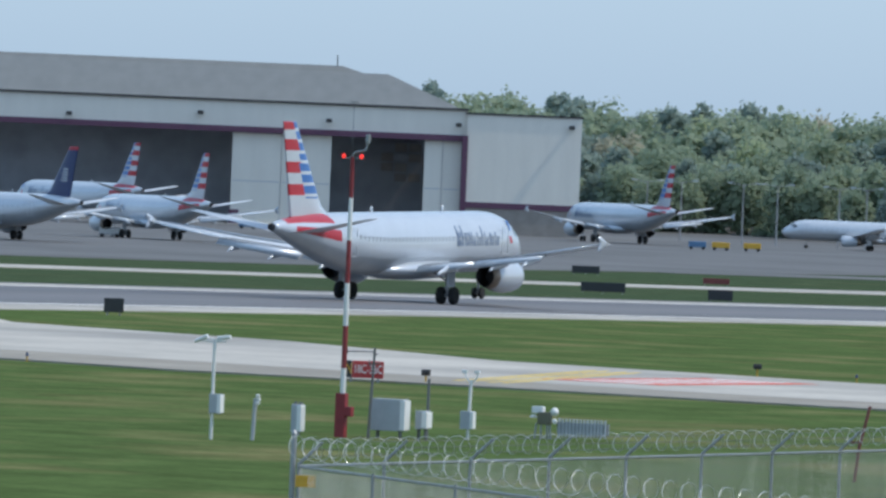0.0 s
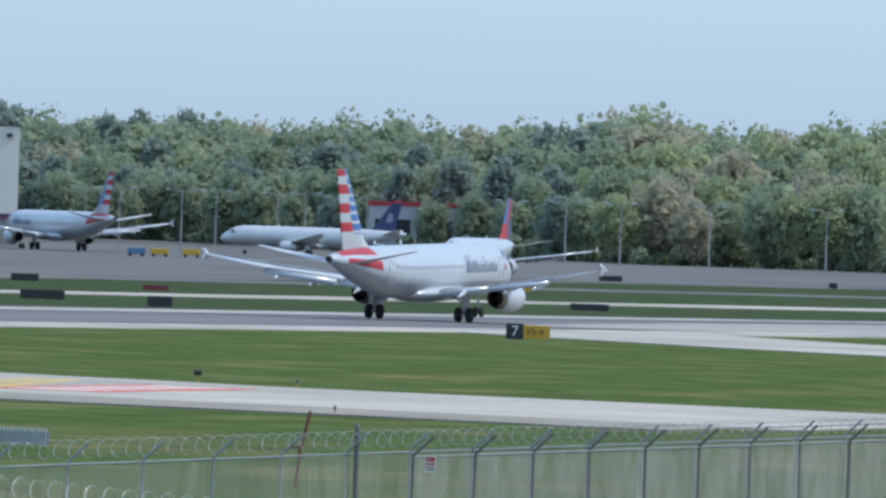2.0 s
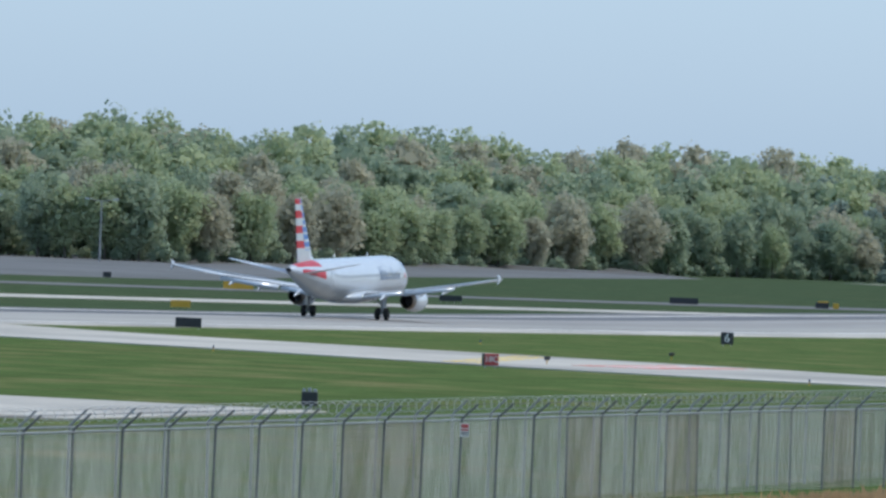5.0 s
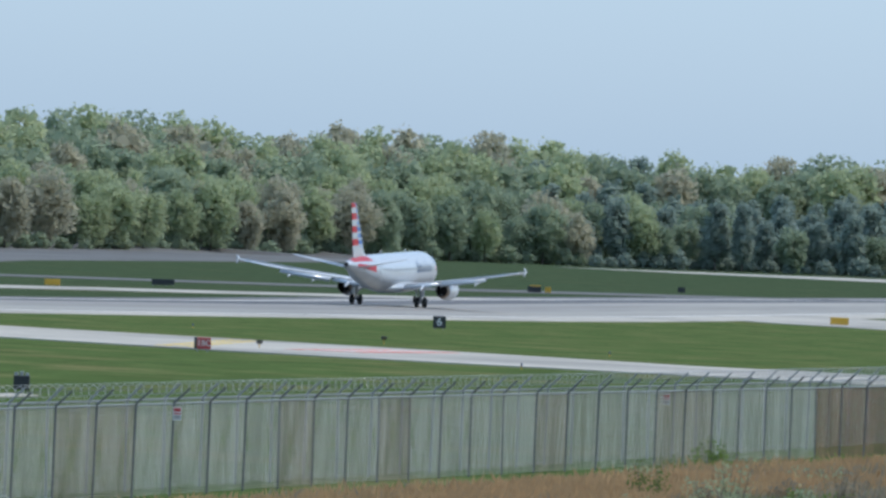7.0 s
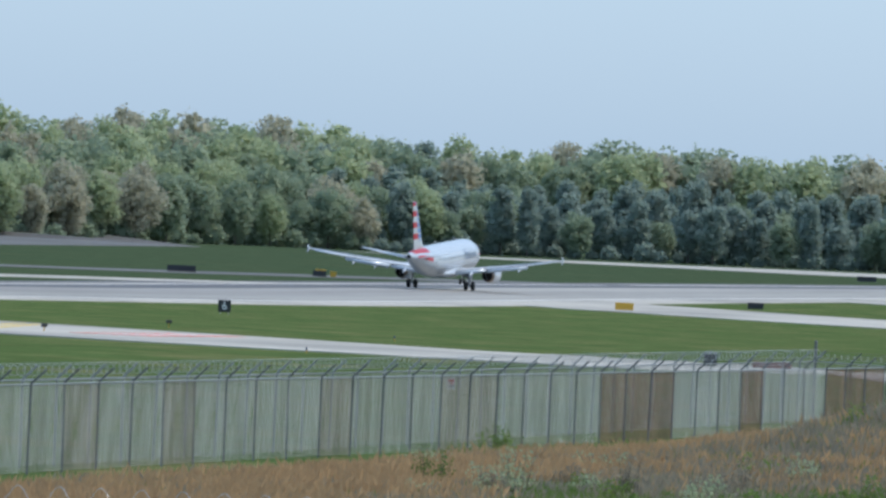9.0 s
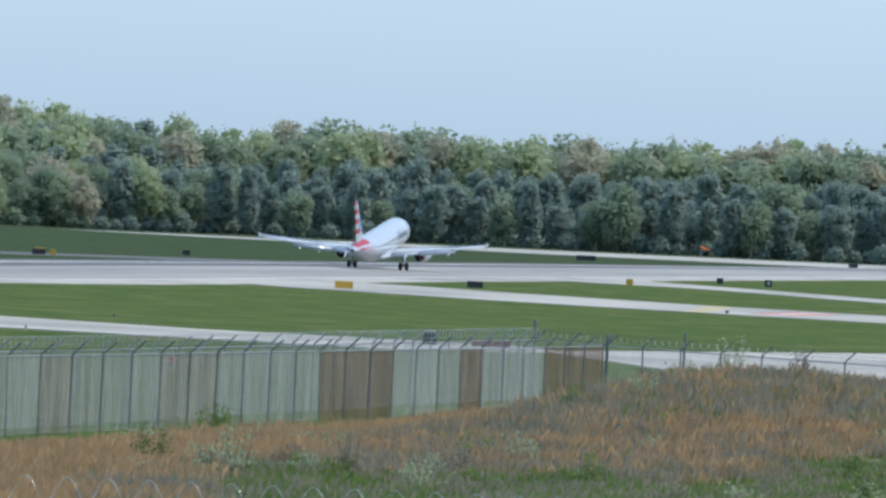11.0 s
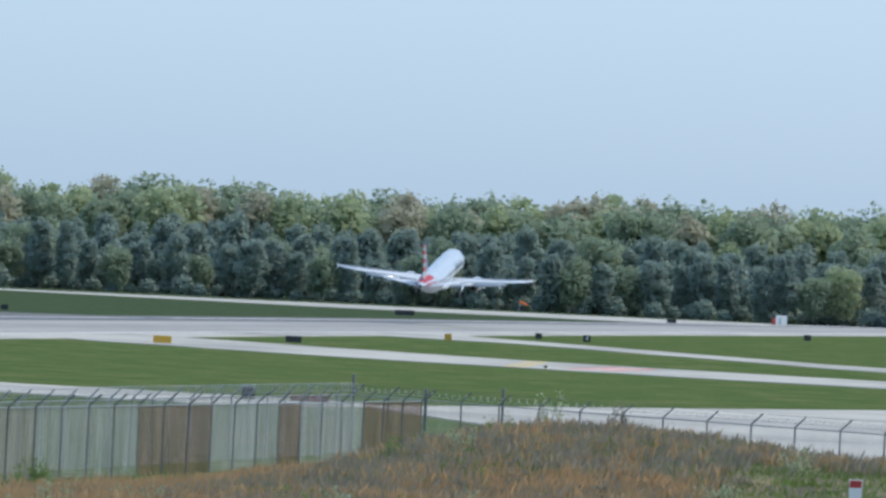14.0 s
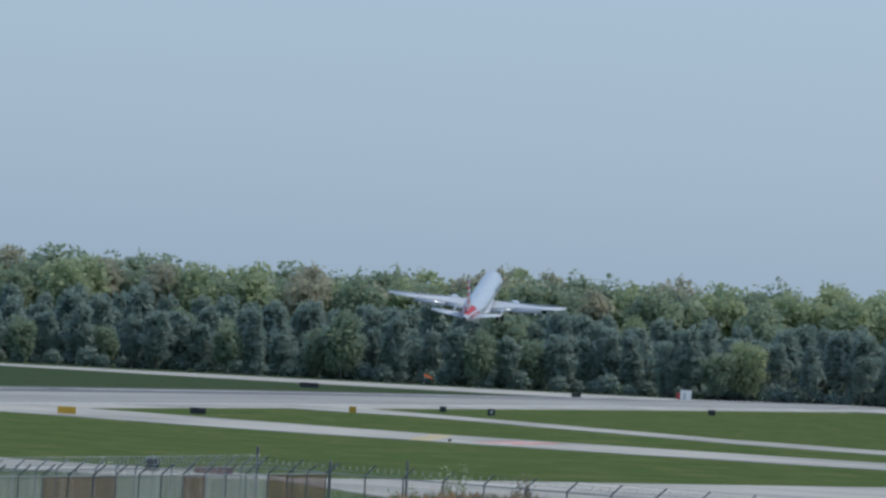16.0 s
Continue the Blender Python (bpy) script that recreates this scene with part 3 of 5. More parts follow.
# ---------------------------------------------------------------- hangar
CLAD = material("pale_grey_cladding", (0.78, 0.745, 0.66), 0.6, vary=0.03, scale=0.15, fine=3.0, stretch=(3, 1, 0.5))
ROOF = material("grey_roof_sheet", (0.17, 0.175, 0.165), 0.6, vary=0.08, scale=0.1, fine=1.5, stretch=(4, 1, 1))
PURPLE = material("maroon_trim_paint", (0.12, 0.05, 0.09), 0.6, vary=0.08)
BRICK = material("tan_base_wall", (0.3, 0.27, 0.24), 0.8, vary=0.12, scale=0.5)
INSIDE = material("dim_hangar_lining", (0.34, 0.35, 0.385), 0.8, vary=0.15, scale=0.2)
FIXTURE = material("dark_lamp_housing", (0.05, 0.05, 0.05), 0.6)


def hangar():
    bx, by_ = by(-26.33, 1620)
    gz = height(bx, by_)
    top = thing("hangar", "large pale grey aircraft hangar with maroon trim and open doors", "hangar", pose(bx, by_, gz, 0, 0, 26.9))
    L = -150.0
    bm = bmesh.new()                                                   # fascia over the doors
    box(bm, L, 0, 0, 3, 20.2, 25.3)
    part("fascia", bm, CLAD, top)
    bm = bmesh.new()
    box(bm, L, 0.2, -0.5, 0.0, 19.0, 20.2)
    part("door_header", bm, PURPLE, top, "maroon band over the doors")
    bm = bmesh.new()
    box(bm, L, 0.2, -0.6, 3.0, 25.3, 25.75)
    part("gutter", bm, FIXTURE, top)
    bm = bmesh.new()                                                   # roof: long slope with a hipped end and a stepped shoulder
    A = [(L, -0.3, 25.7), (-1.5, -0.3, 25.7), (-16.7, 30, 32.6), (-22, 30, 32.6), (-26.5, 34, 34.0), (L, 34, 34.0)]
    back_y = 95
    vs = [bm.verts.new(p) for p in A]
    bm.faces.new(vs)
    R = [(-1.5, back_y, 25.7), (L, back_y, 25.7), (L, 62, 34.0), (-26.5, 62, 34.0), (-22, 64, 32.6), (-16.7, 64, 32.6)]
    wv = [bm.verts.new(p) for p in R]
    bm.faces.new(wv)
    bm.faces.new((vs[1], wv[0], wv[5], vs[2]))
    bm.faces.new((vs[2], wv[5], wv[4], vs[3]))
    bm.faces.new((vs[3], wv[4], wv[3], vs[4]))
    bm.faces.new((vs[4], wv[3], wv[2], vs[5]))
    bmesh.ops.recalc_face_normals(bm, faces=bm.faces)
    part("roof", bm, ROOF, top)
    # The rear wall stands well forward so that daylight brightens the inside.
    for (x0, x1, y0, y1, z1, name, mat) in ((L, 0, 33, 34, 25.7, "rear_wall", INSIDE), (L, L + 1, 0, back_y, 25.7, "side_wall", INSIDE), (-0.5, 0, 3.1, back_y, 25.7, "side_wall", INSIDE)):
        bm = bmesh.new()
        box(bm, x0, x1, y0, y1, 0, z1)
        part(name, bm, mat, top)
    for i in range(9):                                                 # roof trusses seen through the doors
        bm = bmesh.new()
        box(bm, L + 8 + i * 16, L + 8.8 + i * 16, 6, 32, 20.5, 22)
        part("truss", bm, INSIDE, top)
    # pale floor added to bounce daylight into the hangar
    bm = bmesh.new()
    box(bm, L + 1, -0.5, 0.5, 33, -0.2, 0.15)
    part("hangar_floor", bm, CLAD, top, "pale floor added to brighten the hangar's inside")
    bm = bmesh.new()                                                   # annexe
    box(bm, 0.0, 23.6, -1.2, 60, 6.6, 24.6)
    ax = part("annexe", bm, CLAD, top, "pale cladded annexe wall")
    bm = bmesh.new()
    box(bm, -0.4, 23.9, -1.5, -0.2, 24.6, 25.0)
    part("coping", bm, FIXTURE, ax)
    bm = bmesh.new()
    box(bm, 0, 23.6, -1.35, 59, 5.4, 6.6)
    part("band", bm, PURPLE, ax, "maroon band")
    bm = bmesh.new()
    box(bm, 0, 23.6, -1.1, 59, 0, 5.4)
    part("base_wall", bm, BRICK, ax)
    bm = bmesh.new()
    box(bm, -0.9, 0.25, -1.6, 0.8, 0, 20.2)
    part("door_jamb", bm, PURPLE, top, "maroon door jamb")
    for x0, x1, y in ((-48.2, -38.1, 1.0), (-38.0, -27.8, 1.2), (-8.6, -4.9, 1.0), (-4.8, -1.0, 1.2)):
        bm = bmesh.new()
        box(bm, x0, x1, y, y + 0.7, 0, 18.9)
        leaf = part("door_leaf", bm, CLAD, top)
        bm = bmesh.new()
        box(bm, x0 + .3, x1 - .3, y - 0.06, y, 8.9, 9.1)
        part("rail", bm, WING_GREY, leaf)
    bm = bmesh.new()
    box(bm, -48.4, -46.4, 0.6, 1.0, 0, 3.0)
    part("kick_panel", bm, PURPLE, top)
    for r in range(4):                                                 # glazed panes behind the opening
        for c in range(3):
            bm = bmesh.new()
            box(bm, -17.5 + c * 2.9, -15.0 + c * 2.9, 30.0, 30.2, 10.2 + r * 2.1, 11.9 + r * 2.1)
            part("pane", bm, BRICK if (r + c) % 3 else INSIDE, top)
    for x, z in ((-82, 21.3), (-55, 22.6), (-28.5, 22.0), (-1.8, 22.2), (21.5, 22.6)):
        bm = bmesh.new()
        box(bm, x - .5, x + .5, -2.2, -0.0 if x < 0 else -1.2, z, z + .25)
        box(bm, x - .6, x + .6, -2.7, -2.0, z - .3, z + .5, bevel=.1)
        part("wall_light", bm, FIXTURE, top)
    bm = bmesh.new()
    tube(bm, (-27.5, 33, 33.9), (-27.5, 33, 36.2), .12)
    part("vent_mast", bm, FIXTURE, top)


hangar()


def far_building():
    x, y = by(-22.65, 1790)
    top = thing("terminal_building", "low grey building with red roof edge before the trees", "building", pose(x, y, height(x, y), 0, 0, 22))
    bm = bmesh.new()
    box(bm, -9, 12, 0, 20, 0, 11.0)
    wall = part("wall", bm, BELLY, top)
    bm = bmesh.new()
    box(bm, -9.4, 12.4, -0.4, 20.4, 11.0, 12.0)
    part("roof", bm, RED, top)
    for i in range(4):
        bm = bmesh.new()
        box(bm, -7.5 + i * 4.8, -4.2 + i * 4.8, -0.15, 0.0, 3.0, 8.0)
        part("window", bm, GLASS, wall)


far_building()


# ---------------------------------------------------------------- apron light masts
def light_mast(az, d, h):
    x, y = by(az, d)
    top = thing("apron_light_mast", "tall grey light mast with two lamp arms", "light mast", pose(x, y, height(x, y), 0, 0, 20), group="apron light masts")
    bm = bmesh.new()
    tube(bm, (0, 0, 0), (0, 0, h), .2, .1, 8)
    part("pole", bm, STRUT, top)
    for s in (-1, 1):
        bm = bmesh.new()
        tube(bm, (0, 0, h - .1), (s * 2.6, 0, h + .35), .07, .05, 6)
        arm = part("arm", bm, STRUT, top)
        bm = bmesh.new()
        box(bm, s * 2.9 - .55, s * 2.9 + .55, -.25, .25, h + .25, h + .5, bevel=.05)
        part("lamp", bm, SKIN, arm)


for az, d in ((-25.0, 1690), (-24.75, 1640), (-24.3, 1650), (-24.05, 1640), (-23.6, 1660), (-23.4, 1640), (-22.95, 1680), (-21.9, 1660), (-21.5, 1600), (-21.1, 1600), (-20.45, 1580), (-19.6, 1600)):
    light_mast(az, d, 12.5)


# ---------------------------------------------------------------- airfield signs
SIGN_BLACK = material("black_sign_face", (0.03, 0.032, 0.036), 0.6, vary=0.1)
SIGN_YELLOW = material("yellow_sign_face", (0.62, 0.36, 0.04), 0.6, vary=0.08)
SIGN_RED = material("red_sign_face", (0.5, 0.05, 0.05), 0.6, vary=0.08)
SIGN_WHITE = material("white_sign_paint", (0.82, 0.82, 0.8), 0.6, vary=0.04)
RUST = material("red_brown_painted_steel", (0.2, 0.05, 0.045), 0.6, vary=0.2)


def text_mesh(body, size):
    cu = bpy.data.curves.new("lettering", "FONT")
    cu.body, cu.size, cu.extrude, cu.align_x, cu.align_y = body, size, 0.012, "CENTER", "CENTER"
    ob = bpy.data.objects.new("lettering", cu)
    me = bpy.data.meshes.new_from_object(ob)
    bpy.data.objects.remove(ob)
    me.materials.clear()
    return me


def sign(x, y, w, h, panels, label, turn=None):
    """A low airfield sign on legs. panels: (share of the width, face material, writing, its material)."""
    turn = math.degrees(math.atan2(-x, y)) if turn is None else turn
    top = thing("airfield_sign", label, "sign", pose(x, y, height(x, y), 0, 0, turn), group="airfield signs")
    at, share = -w / 2, sum(p[0] for p in panels)
    for k, face, words, ink in panels:
        a, b = at, at + w * k / share
        bm = bmesh.new()
        box(bm, a, b - .01, -.12, .12, .16, h, bevel=.02)
        cab = part("panel", bm, face, top)
        if words:
            me = text_mesh(words, (h - .16) * (0.95 if len(words) == 1 else 0.72))
            me.materials.append(ink)
            span = max(v.co.x for v in me.vertices) - min(v.co.x for v in me.vertices)
            me.transform(Matrix.Diagonal((min(1, (b - a) * .86 / span), 1, 1, 1)))
            ob = part("lettering", me, ink, cab)
            ob.matrix_basis = pose((a + b) / 2, -.125, (h + .16) / 2, 90)
        at = b
    for i in range(max(2, int(w / 1.1))):
        lx = -w / 2 + .2 + (w - .4) * i / max(1, int(w / 1.1) - 1 if w > 2.2 else 1)
        bm = bmesh.new()
        tube(bm, (lx, 0, -.1), (lx, 0, .2), .04, n=8)
        part("leg", bm, STRUT, top)
    return top


sign(-184, 459, 1.1, 1.15, [(1, SIGN_BLACK, "7", SIGN_WHITE)], "black distance sign with a white seven on the grass")
sign(-185.6, 466.5, 1.9, 1.0, [(1, SIGN_YELLOW, "V5\u2192", SIGN_BLACK)], "yellow taxiway direction sign with black lettering")
sign(-174, 649, 1.1, 1.18, [(1, SIGN_BLACK, "6", SIGN_WHITE)], "black distance sign with a white six on the grass")
sign(-183.3, 1156, 1.1, 1.2, [(1, SIGN_BLACK, "4", SIGN_WHITE)], "black distance sign with a white four on the grass")
sign(-130.4, 255.9, 1.4, 0.78, [(0.2, SIGN_BLACK, "N", SIGN_YELLOW), (1, SIGN_RED, "18C-36C", SIGN_WHITE)], "red runway holding sign with white lettering")
sign(-126.7, 421.6, 0.95, 0.8, [(0.22, SIGN_BLACK, "", None), (1, SIGN_RED, "18C", SIGN_WHITE)], "small red runway holding sign on the grass")
for x, y, w, h in ((-198.3, 360, 1.05, .9), (-414.5, 872, 3.4, 1.05), (-301, 637, 4.0, 1.0), (-274, 603, 2.1, 1.05), (-296, 759, 4.0, .85), (-437, 1129, 3.6, 1.0), (-200, 583, 2.05, .92),
                   (-309, 1010, 2.3, .9), (-406, 1144, 1.3, 1.0), (-303, 1105, 4.2, 1.05)):
    sign(x, y, w, h, [(1, SIGN_BLACK, "", None)], "black back of an airfield sign on the grass")
for x, y, w, h in ((-189.7, 963, 2.0, .95), (-287.6, 1126, 2.0, 1.0), (-292.8, 1604, 4.0, 1.2), (-193.4, 1173, 1.0, 1.0), (-183.8, 1414, 1.3, 1.15), (-290, 1231, 1.2, 1.0), (-268, 1815, 2.2, 1.1), (-308, 1004, 2.2, .95)):
    sign(x, y, w, h, [(1, SIGN_BLACK, "", None)], "black back of an airfield sign on the grass")
for x, y, w, h in ((-379, 949, 1.3, 1.05), (-283, 822, 2.2, .95), (-352, 1047, 4.2, 1.2), (-306, 951, 2.0, .95), (-293.8, 1151, 1.6, 1.0), (-192.7, 899, 2.15, 1.0), (-191, 1081, 1.0, 1.05), (-286, 1128, 0.9, .95)):
    sign(x, y, w, h, [(1, SIGN_YELLOW, "", None)], "yellow airfield direction sign on the grass")
sign(-370, 813, 3.0, .8, [(1, RUST, "", None)], "dull red sign back beyond the runway")


def guard_light(x, y, body):
    top = thing("guard_light", "small runway guard light on a yellow stem", "light", pose(x, y, height(x, y), 0, 0, 30), group="guard lights")
    bm = bmesh.new()
    tube(bm, (0, 0, 0), (0, 0, .35), .035)
    part("stem", bm, SIGN_YELLOW, top)
    bm = bmesh.new()
    box(bm, -.17, .17, -.1, .1, .3, .52, bevel=.03)
    tube(bm, (-.09, -.1, .42), (-.09, -.22, .46), .07)
    tube(bm, (.09, -.1, .42), (.09, -.22, .46), .07)
    part("head", bm, body, top)


for x, y in ((-133.4, 297.6), (-129.2, 258.5), (-131, 447.6), (-140, 508), (-134.8, 823)):
    guard_light(x, y, SIGN_BLACK)


def edge_light(x, y):
    top = thing("edge_light", "low blue taxiway edge light", "light", pose(x, y, height(x, y)), group="edge lights")
    bm = bmesh.new()
    tube(bm, (0, 0, 0), (0, 0, .2), .03)
    part("stem", bm, SIGN_YELLOW, top)
    bm = bmesh.new()
    tube(bm, (0, 0, .2), (0, 0, .34), .06, .04)
    part("lens", bm, NAVY, top)


for x, y in ((-146.6, 259.5), (-109.6, 256.5), (-128, 295.5), (-105, 409), (-150, 442), (-120, 490), (-170, 563)):
    edge_light(x, y)


def equipment_box(x, y, s):
    """A dark cabinet with a ragged row of fittings on top, standing by the taxiway's end."""
    top = thing("equipment_cabinet", "dark weathered equipment cabinet with fittings on top", "cabinet", pose(x, y, height(x, y), 0, 0, 15), group="equipment cabinets")
    bm = bmesh.new()
    box(bm, -.32 * s, .32 * s, -.2, .2, .06, .62 * s, bevel=.03)
    part("body", bm, SIGN_BLACK, top)
    for i in range(3):
        bm = bmesh.new()
        box(bm, (-.3 + i * .22) * s, (-.16 + i * .22) * s, -.15, .15, .62 * s, (.74 + .05 * (i % 2)) * s, bevel=.02)
        part("fitting", bm, STRUT, top)
    for sx in (-1, 1):
        bm = bmesh.new()
        tube(bm, (sx * .25 * s, 0, -.1), (sx * .25 * s, 0, .1), .04)
        part("leg", bm, STRUT, top)


equipment_box(-97, 298, 1.0)
equipment_box(-87.9, 433.8, 1.15)
bm = bmesh.new()
box(bm, -1.1, 1.1, -.4, .4, 0, .42, bevel=.08)
solid("cable_drum_crate", bm, RUST, "low rust-brown crate beside a dark cabinet", "crate", pose(-84.8, 436, height(-84.8, 436), 0, 0, 12))


def wind_cone():
    x, y = -333.4, 1990
    top = thing("windsock", "orange windsock on a thin pole by the runway", "windsock", pose(x, y, height(x, y)))
    bm = bmesh.new()
    tube(bm, (0, 0, 0), (0, 0, 3.0), .08, .05)
    part("pole", bm, STRUT, top)
    bm = bmesh.new()
    for i in range(4):
        tube(bm, (i * .55, 0, 2.9 - .2 * i), (i * .55 + .55, 0, 2.7 - .2 * i), .3 - .04 * i, .26 - .04 * i, 10)
    part("sock", bm, material("orange_fabric", (0.75, 0.16, 0.04), 0.8), top)


wind_cone()


def marker_board():
    x, y = -262, 1960
    top = thing("marker_board", "white equipment hut with a red panel", "hut", pose(x, y, height(x, y), 0, 0, 8))
    bm = bmesh.new()
    box(bm, -1.0, 1.8, -.8, .8, 0, 2.6, bevel=.05)
    hut = part("hut", bm, SIGN_WHITE, top)
    bm = bmesh.new()
    box(bm, -1.9, -1.0, -.5, .5, .2, 1.9, bevel=.05)
    part("red_panel", bm, SIGN_RED, hut)
    bm = bmesh.new()
    box(bm, -.3, .4, -.85, -.8, 0.1, 1.9)
    part("door", bm, WING_GREY, hut)


marker_board()


# ---------------------------------------------------------------- weather instruments by the near taxiway
WHITE = material("white_enamel", (0.8, 0.8, 0.78), 0.45, vary=0.04)
# This grey also paints the shaded fronts of the white instrument boxes.
GREY_AND_SHADE = material("grey_and_shaded_enamel", (0.42, 0.44, 0.46), 0.45, vary=0.06)
MAST_RED = material("mast_red_paint", (0.25, 0.03, 0.035), 0.6, vary=0.15)
MAST_WHITE = material("mast_white_paint", (0.78, 0.77, 0.75), 0.55, vary=0.06)
OBSTRUCTION = glow("red_obstruction_lamp", (1.0, 0.04, 0.03), 1.0)
GALV = material("galvanised_steel", (0.36, 0.37, 0.38), 0.45, 0.5, vary=0.12)
POST_DARK = material("weathered_post_steel", (0.16, 0.165, 0.17), 0.6, 0.3, vary=0.2)
SITE = 4.0       # the instruments face the overlook


def site(name, label, category, x, y):
    return thing(name, label, category, pose(x, y, height(x, y), 0, 0, SITE))


def wind_mast():
    top = site("wind_mast", "tall red and white banded mast with two red lamps", "mast", -101.0, 196.9)
    hs = [0, 1.2, 1.95, 3.15, 4.35, 5.55, 6.75, 7.9]
    for i, (a, b) in enumerate(zip(hs, hs[1:])):
        bm = bmesh.new()
        tube(bm, (0, 0, a), (0, 0, b), .085 - .004 * i, .081 - .004 * i, 14)
        part("band", bm, MAST_RED if i % 2 == 0 else MAST_WHITE, top)
    bm = bmesh.new()
    box(bm, -.18, .12, -.1, .14, 0, 1.25, bevel=.02)
    part("winch_housing", bm, MAST_RED, top)
    bm = bmesh.new()
    box(bm, .12, .32, -.12, .12, .6, .88, bevel=.03)
    part("junction_box", bm, MAST_RED, top)
    bm = bmesh.new()
    tube(bm, (-.27, 0, 7.86), (.27, 0, 7.86), .025)
    part("lamp_bracket", bm, POST_DARK, top)
    for s in (-1, 1):
        bm = bmesh.new()
        bmesh.ops.create_uvsphere(bm, u_segments=14, v_segments=10, radius=.055, matrix=Matrix.Translation((s * .27, 0, 7.92)) @ Matrix.Diagonal((1, 1, 1.25, 1)))
        part("obstruction_lamp", bm, OBSTRUCTION, top, "glowing red obstruction lamp", smooth=True)
    bm = bmesh.new()
    pts = [(0, 7.9), (.05, 8.02), (.18, 8.07), (.33, 8.08), (.42, 8.15), (.44, 8.3), (.45, 8.5)]
    for (a, za), (b, zb) in zip(pts, pts[1:]):
        tube(bm, (a, 0, za), (b, 0, zb), .028)
    box(bm, .4, .5, -.06, .06, 8.3, 8.55, bevel=.02)
    part("swan_neck", bm, GALV, top)
    bm = bmesh.new()
    tube(bm, (-.02, 0, 8.0), (-.02, 0, 9.45), .006)
    tube(bm, (-.12, 0, 9.45), (.12, 0, 9.45), .015)
    part("lightning_rod", bm, POST_DARK, top)


wind_mast()


def visibility_sensor():
    top = site("visibility_sensor", "white forward-scatter sensor post with a control box", "sensor", -101.3, 189.7)
    bm = bmesh.new()
    tube(bm, (0, 0, 0), (0, 0, 2.75), .045)
    part("post", bm, MAST_WHITE, top)
    bm = bmesh.new()
    box(bm, -.03, .3, -.16, .1, .72, 1.25, bevel=.02)
    bx_ = part("control_box", bm, GREY_AND_SHADE, top)
    # white end for the box's sunlit face; the grey front paints its shade
    bm = bmesh.new()
    box(bm, .2, .31, -.165, .105, .74, 1.24, bevel=.02)
    part("door", bm, WHITE, bx_)
    for s in (-1, 1):
        bm = bmesh.new()
        tube(bm, (0, 0, 2.66), (s * .34 - .1, 0, 2.7), .022)
        tube(bm, (s * .34 - .25, 0, 2.72 + .06 * s), (s * .34 + .12, 0, 2.72 + .1), .05, .06)
        part("scatter_head", bm, WHITE, top)
    bm = bmesh.new()
    tube(bm, (-.3, 0, 2.78), (.34, 0, 2.68), .02)
    part("crossbar", bm, WHITE, top)


visibility_sensor()


def lamp_post():
    top = site("thermometer_post", "short grey post with three small white discs", "sensor", -100.6, 190.8)
    bm = bmesh.new()
    tube(bm, (0, 0, 0), (.05, 0, 1.15), .055)
    part("post", bm, GREY_AND_SHADE, top)
    for i in range(3):
        bm = bmesh.new()
        tube(bm, (.1 + .03 * (i % 2), -.06, 1.02 + i * .1), (.18 + .03 * (i % 2), -.06, 1.04 + i * .1), .045, n=12)
        part("disc", bm, WHITE, top)


lamp_post()


def ceilometer():
    top = site("ceilometer", "white ceilometer housing standing on the grass", "sensor", -102.5, 197.1)
    bm = bmesh.new()
    box(bm, -.15, .15, -.15, .15, .08, .86, bevel=.04)
    body = part("housing", bm, GREY_AND_SHADE, top)
    # white half painted as the sunlit side, grey half as the shaded one
    bm = bmesh.new()
    box(bm, .02, .165, -.16, .15, .1, .84, bevel=.04)
    part("cover", bm, WHITE, body)
    for sx in (-.08, .08):
        bm = bmesh.new()
        tube(bm, (sx, 0, .86), (sx, 0, .93), .05, n=12)
        part("window_ring", bm, POST_DARK, body)
    bm = bmesh.new()
    tube(bm, (0, 0, -.05), (0, 0, .1), .09)
    part("foot", bm, GALV, top)


ceilometer()


def cabinet(name, label, x, y, w, h, z0, legs=True):
    top = site(name, label, "cabinet", x, y)
    bm = bmesh.new()
    box(bm, -w / 2, w / 2, -.2, .2, z0, z0 + h, bevel=.02)
    body = part("body", bm, GREY_AND_SHADE, top)
    # sunlit side in white; the body's grey puts shade on the front
    bm = bmesh.new()
    box(bm, w / 2 - .1, w / 2 + .06, -.22, .2, z0 + .03, z0 + h - .03, bevel=.02)
    part("side_cover", bm, WHITE, body)
    for s in (-1, 1):
        bm = bmesh.new()
        tube(bm, (s * w * .35, 0, -.05), (s * w * .35, 0, z0 + .1), .05)
        part("leg", bm, POST_DARK, top)
    return top


cabinet("equipment_cabinet", "wide white instrument cabinet, its front toned grey for shade", -100.2, 198.3, .98, .9, .22)
cabinet("equipment_cabinet", "small instrument cabinet, its front toned grey for shade", -99.4, 198.8, .3, .52, .3)
bm = bmesh.new()
tube(bm, (0, 0, 0), (0, 0, 1.72), .04)
solid("whip_post", bm, POST_DARK, "thin dark post behind the instrument cabinet", "post", pose(-99.45, 199.2, height(-99, 199), 0, 0, 0))


def thin_mast():
    top = site("sensor_mast", "thin dark mast with cross arms", "mast", -100.5, 197.6)
    bm = bmesh.new()
    tube(bm, (0, 0, 0), (.1, 0, 2.55), .045, .035)
    part("pole", bm, POST_DARK, top)
    for z, a, b in ((2.42, -.75, .1), (2.36, .1, .2), (2.1, -.05, .28)):
        bm = bmesh.new()
        tube(bm, (a, 0, z), (b, 0, z + .02), .018)
        tube(bm, (a, 0, z - .07), (a, 0, z + .1), .02)
        part("arm", bm, POST_DARK, top)


thin_mast()


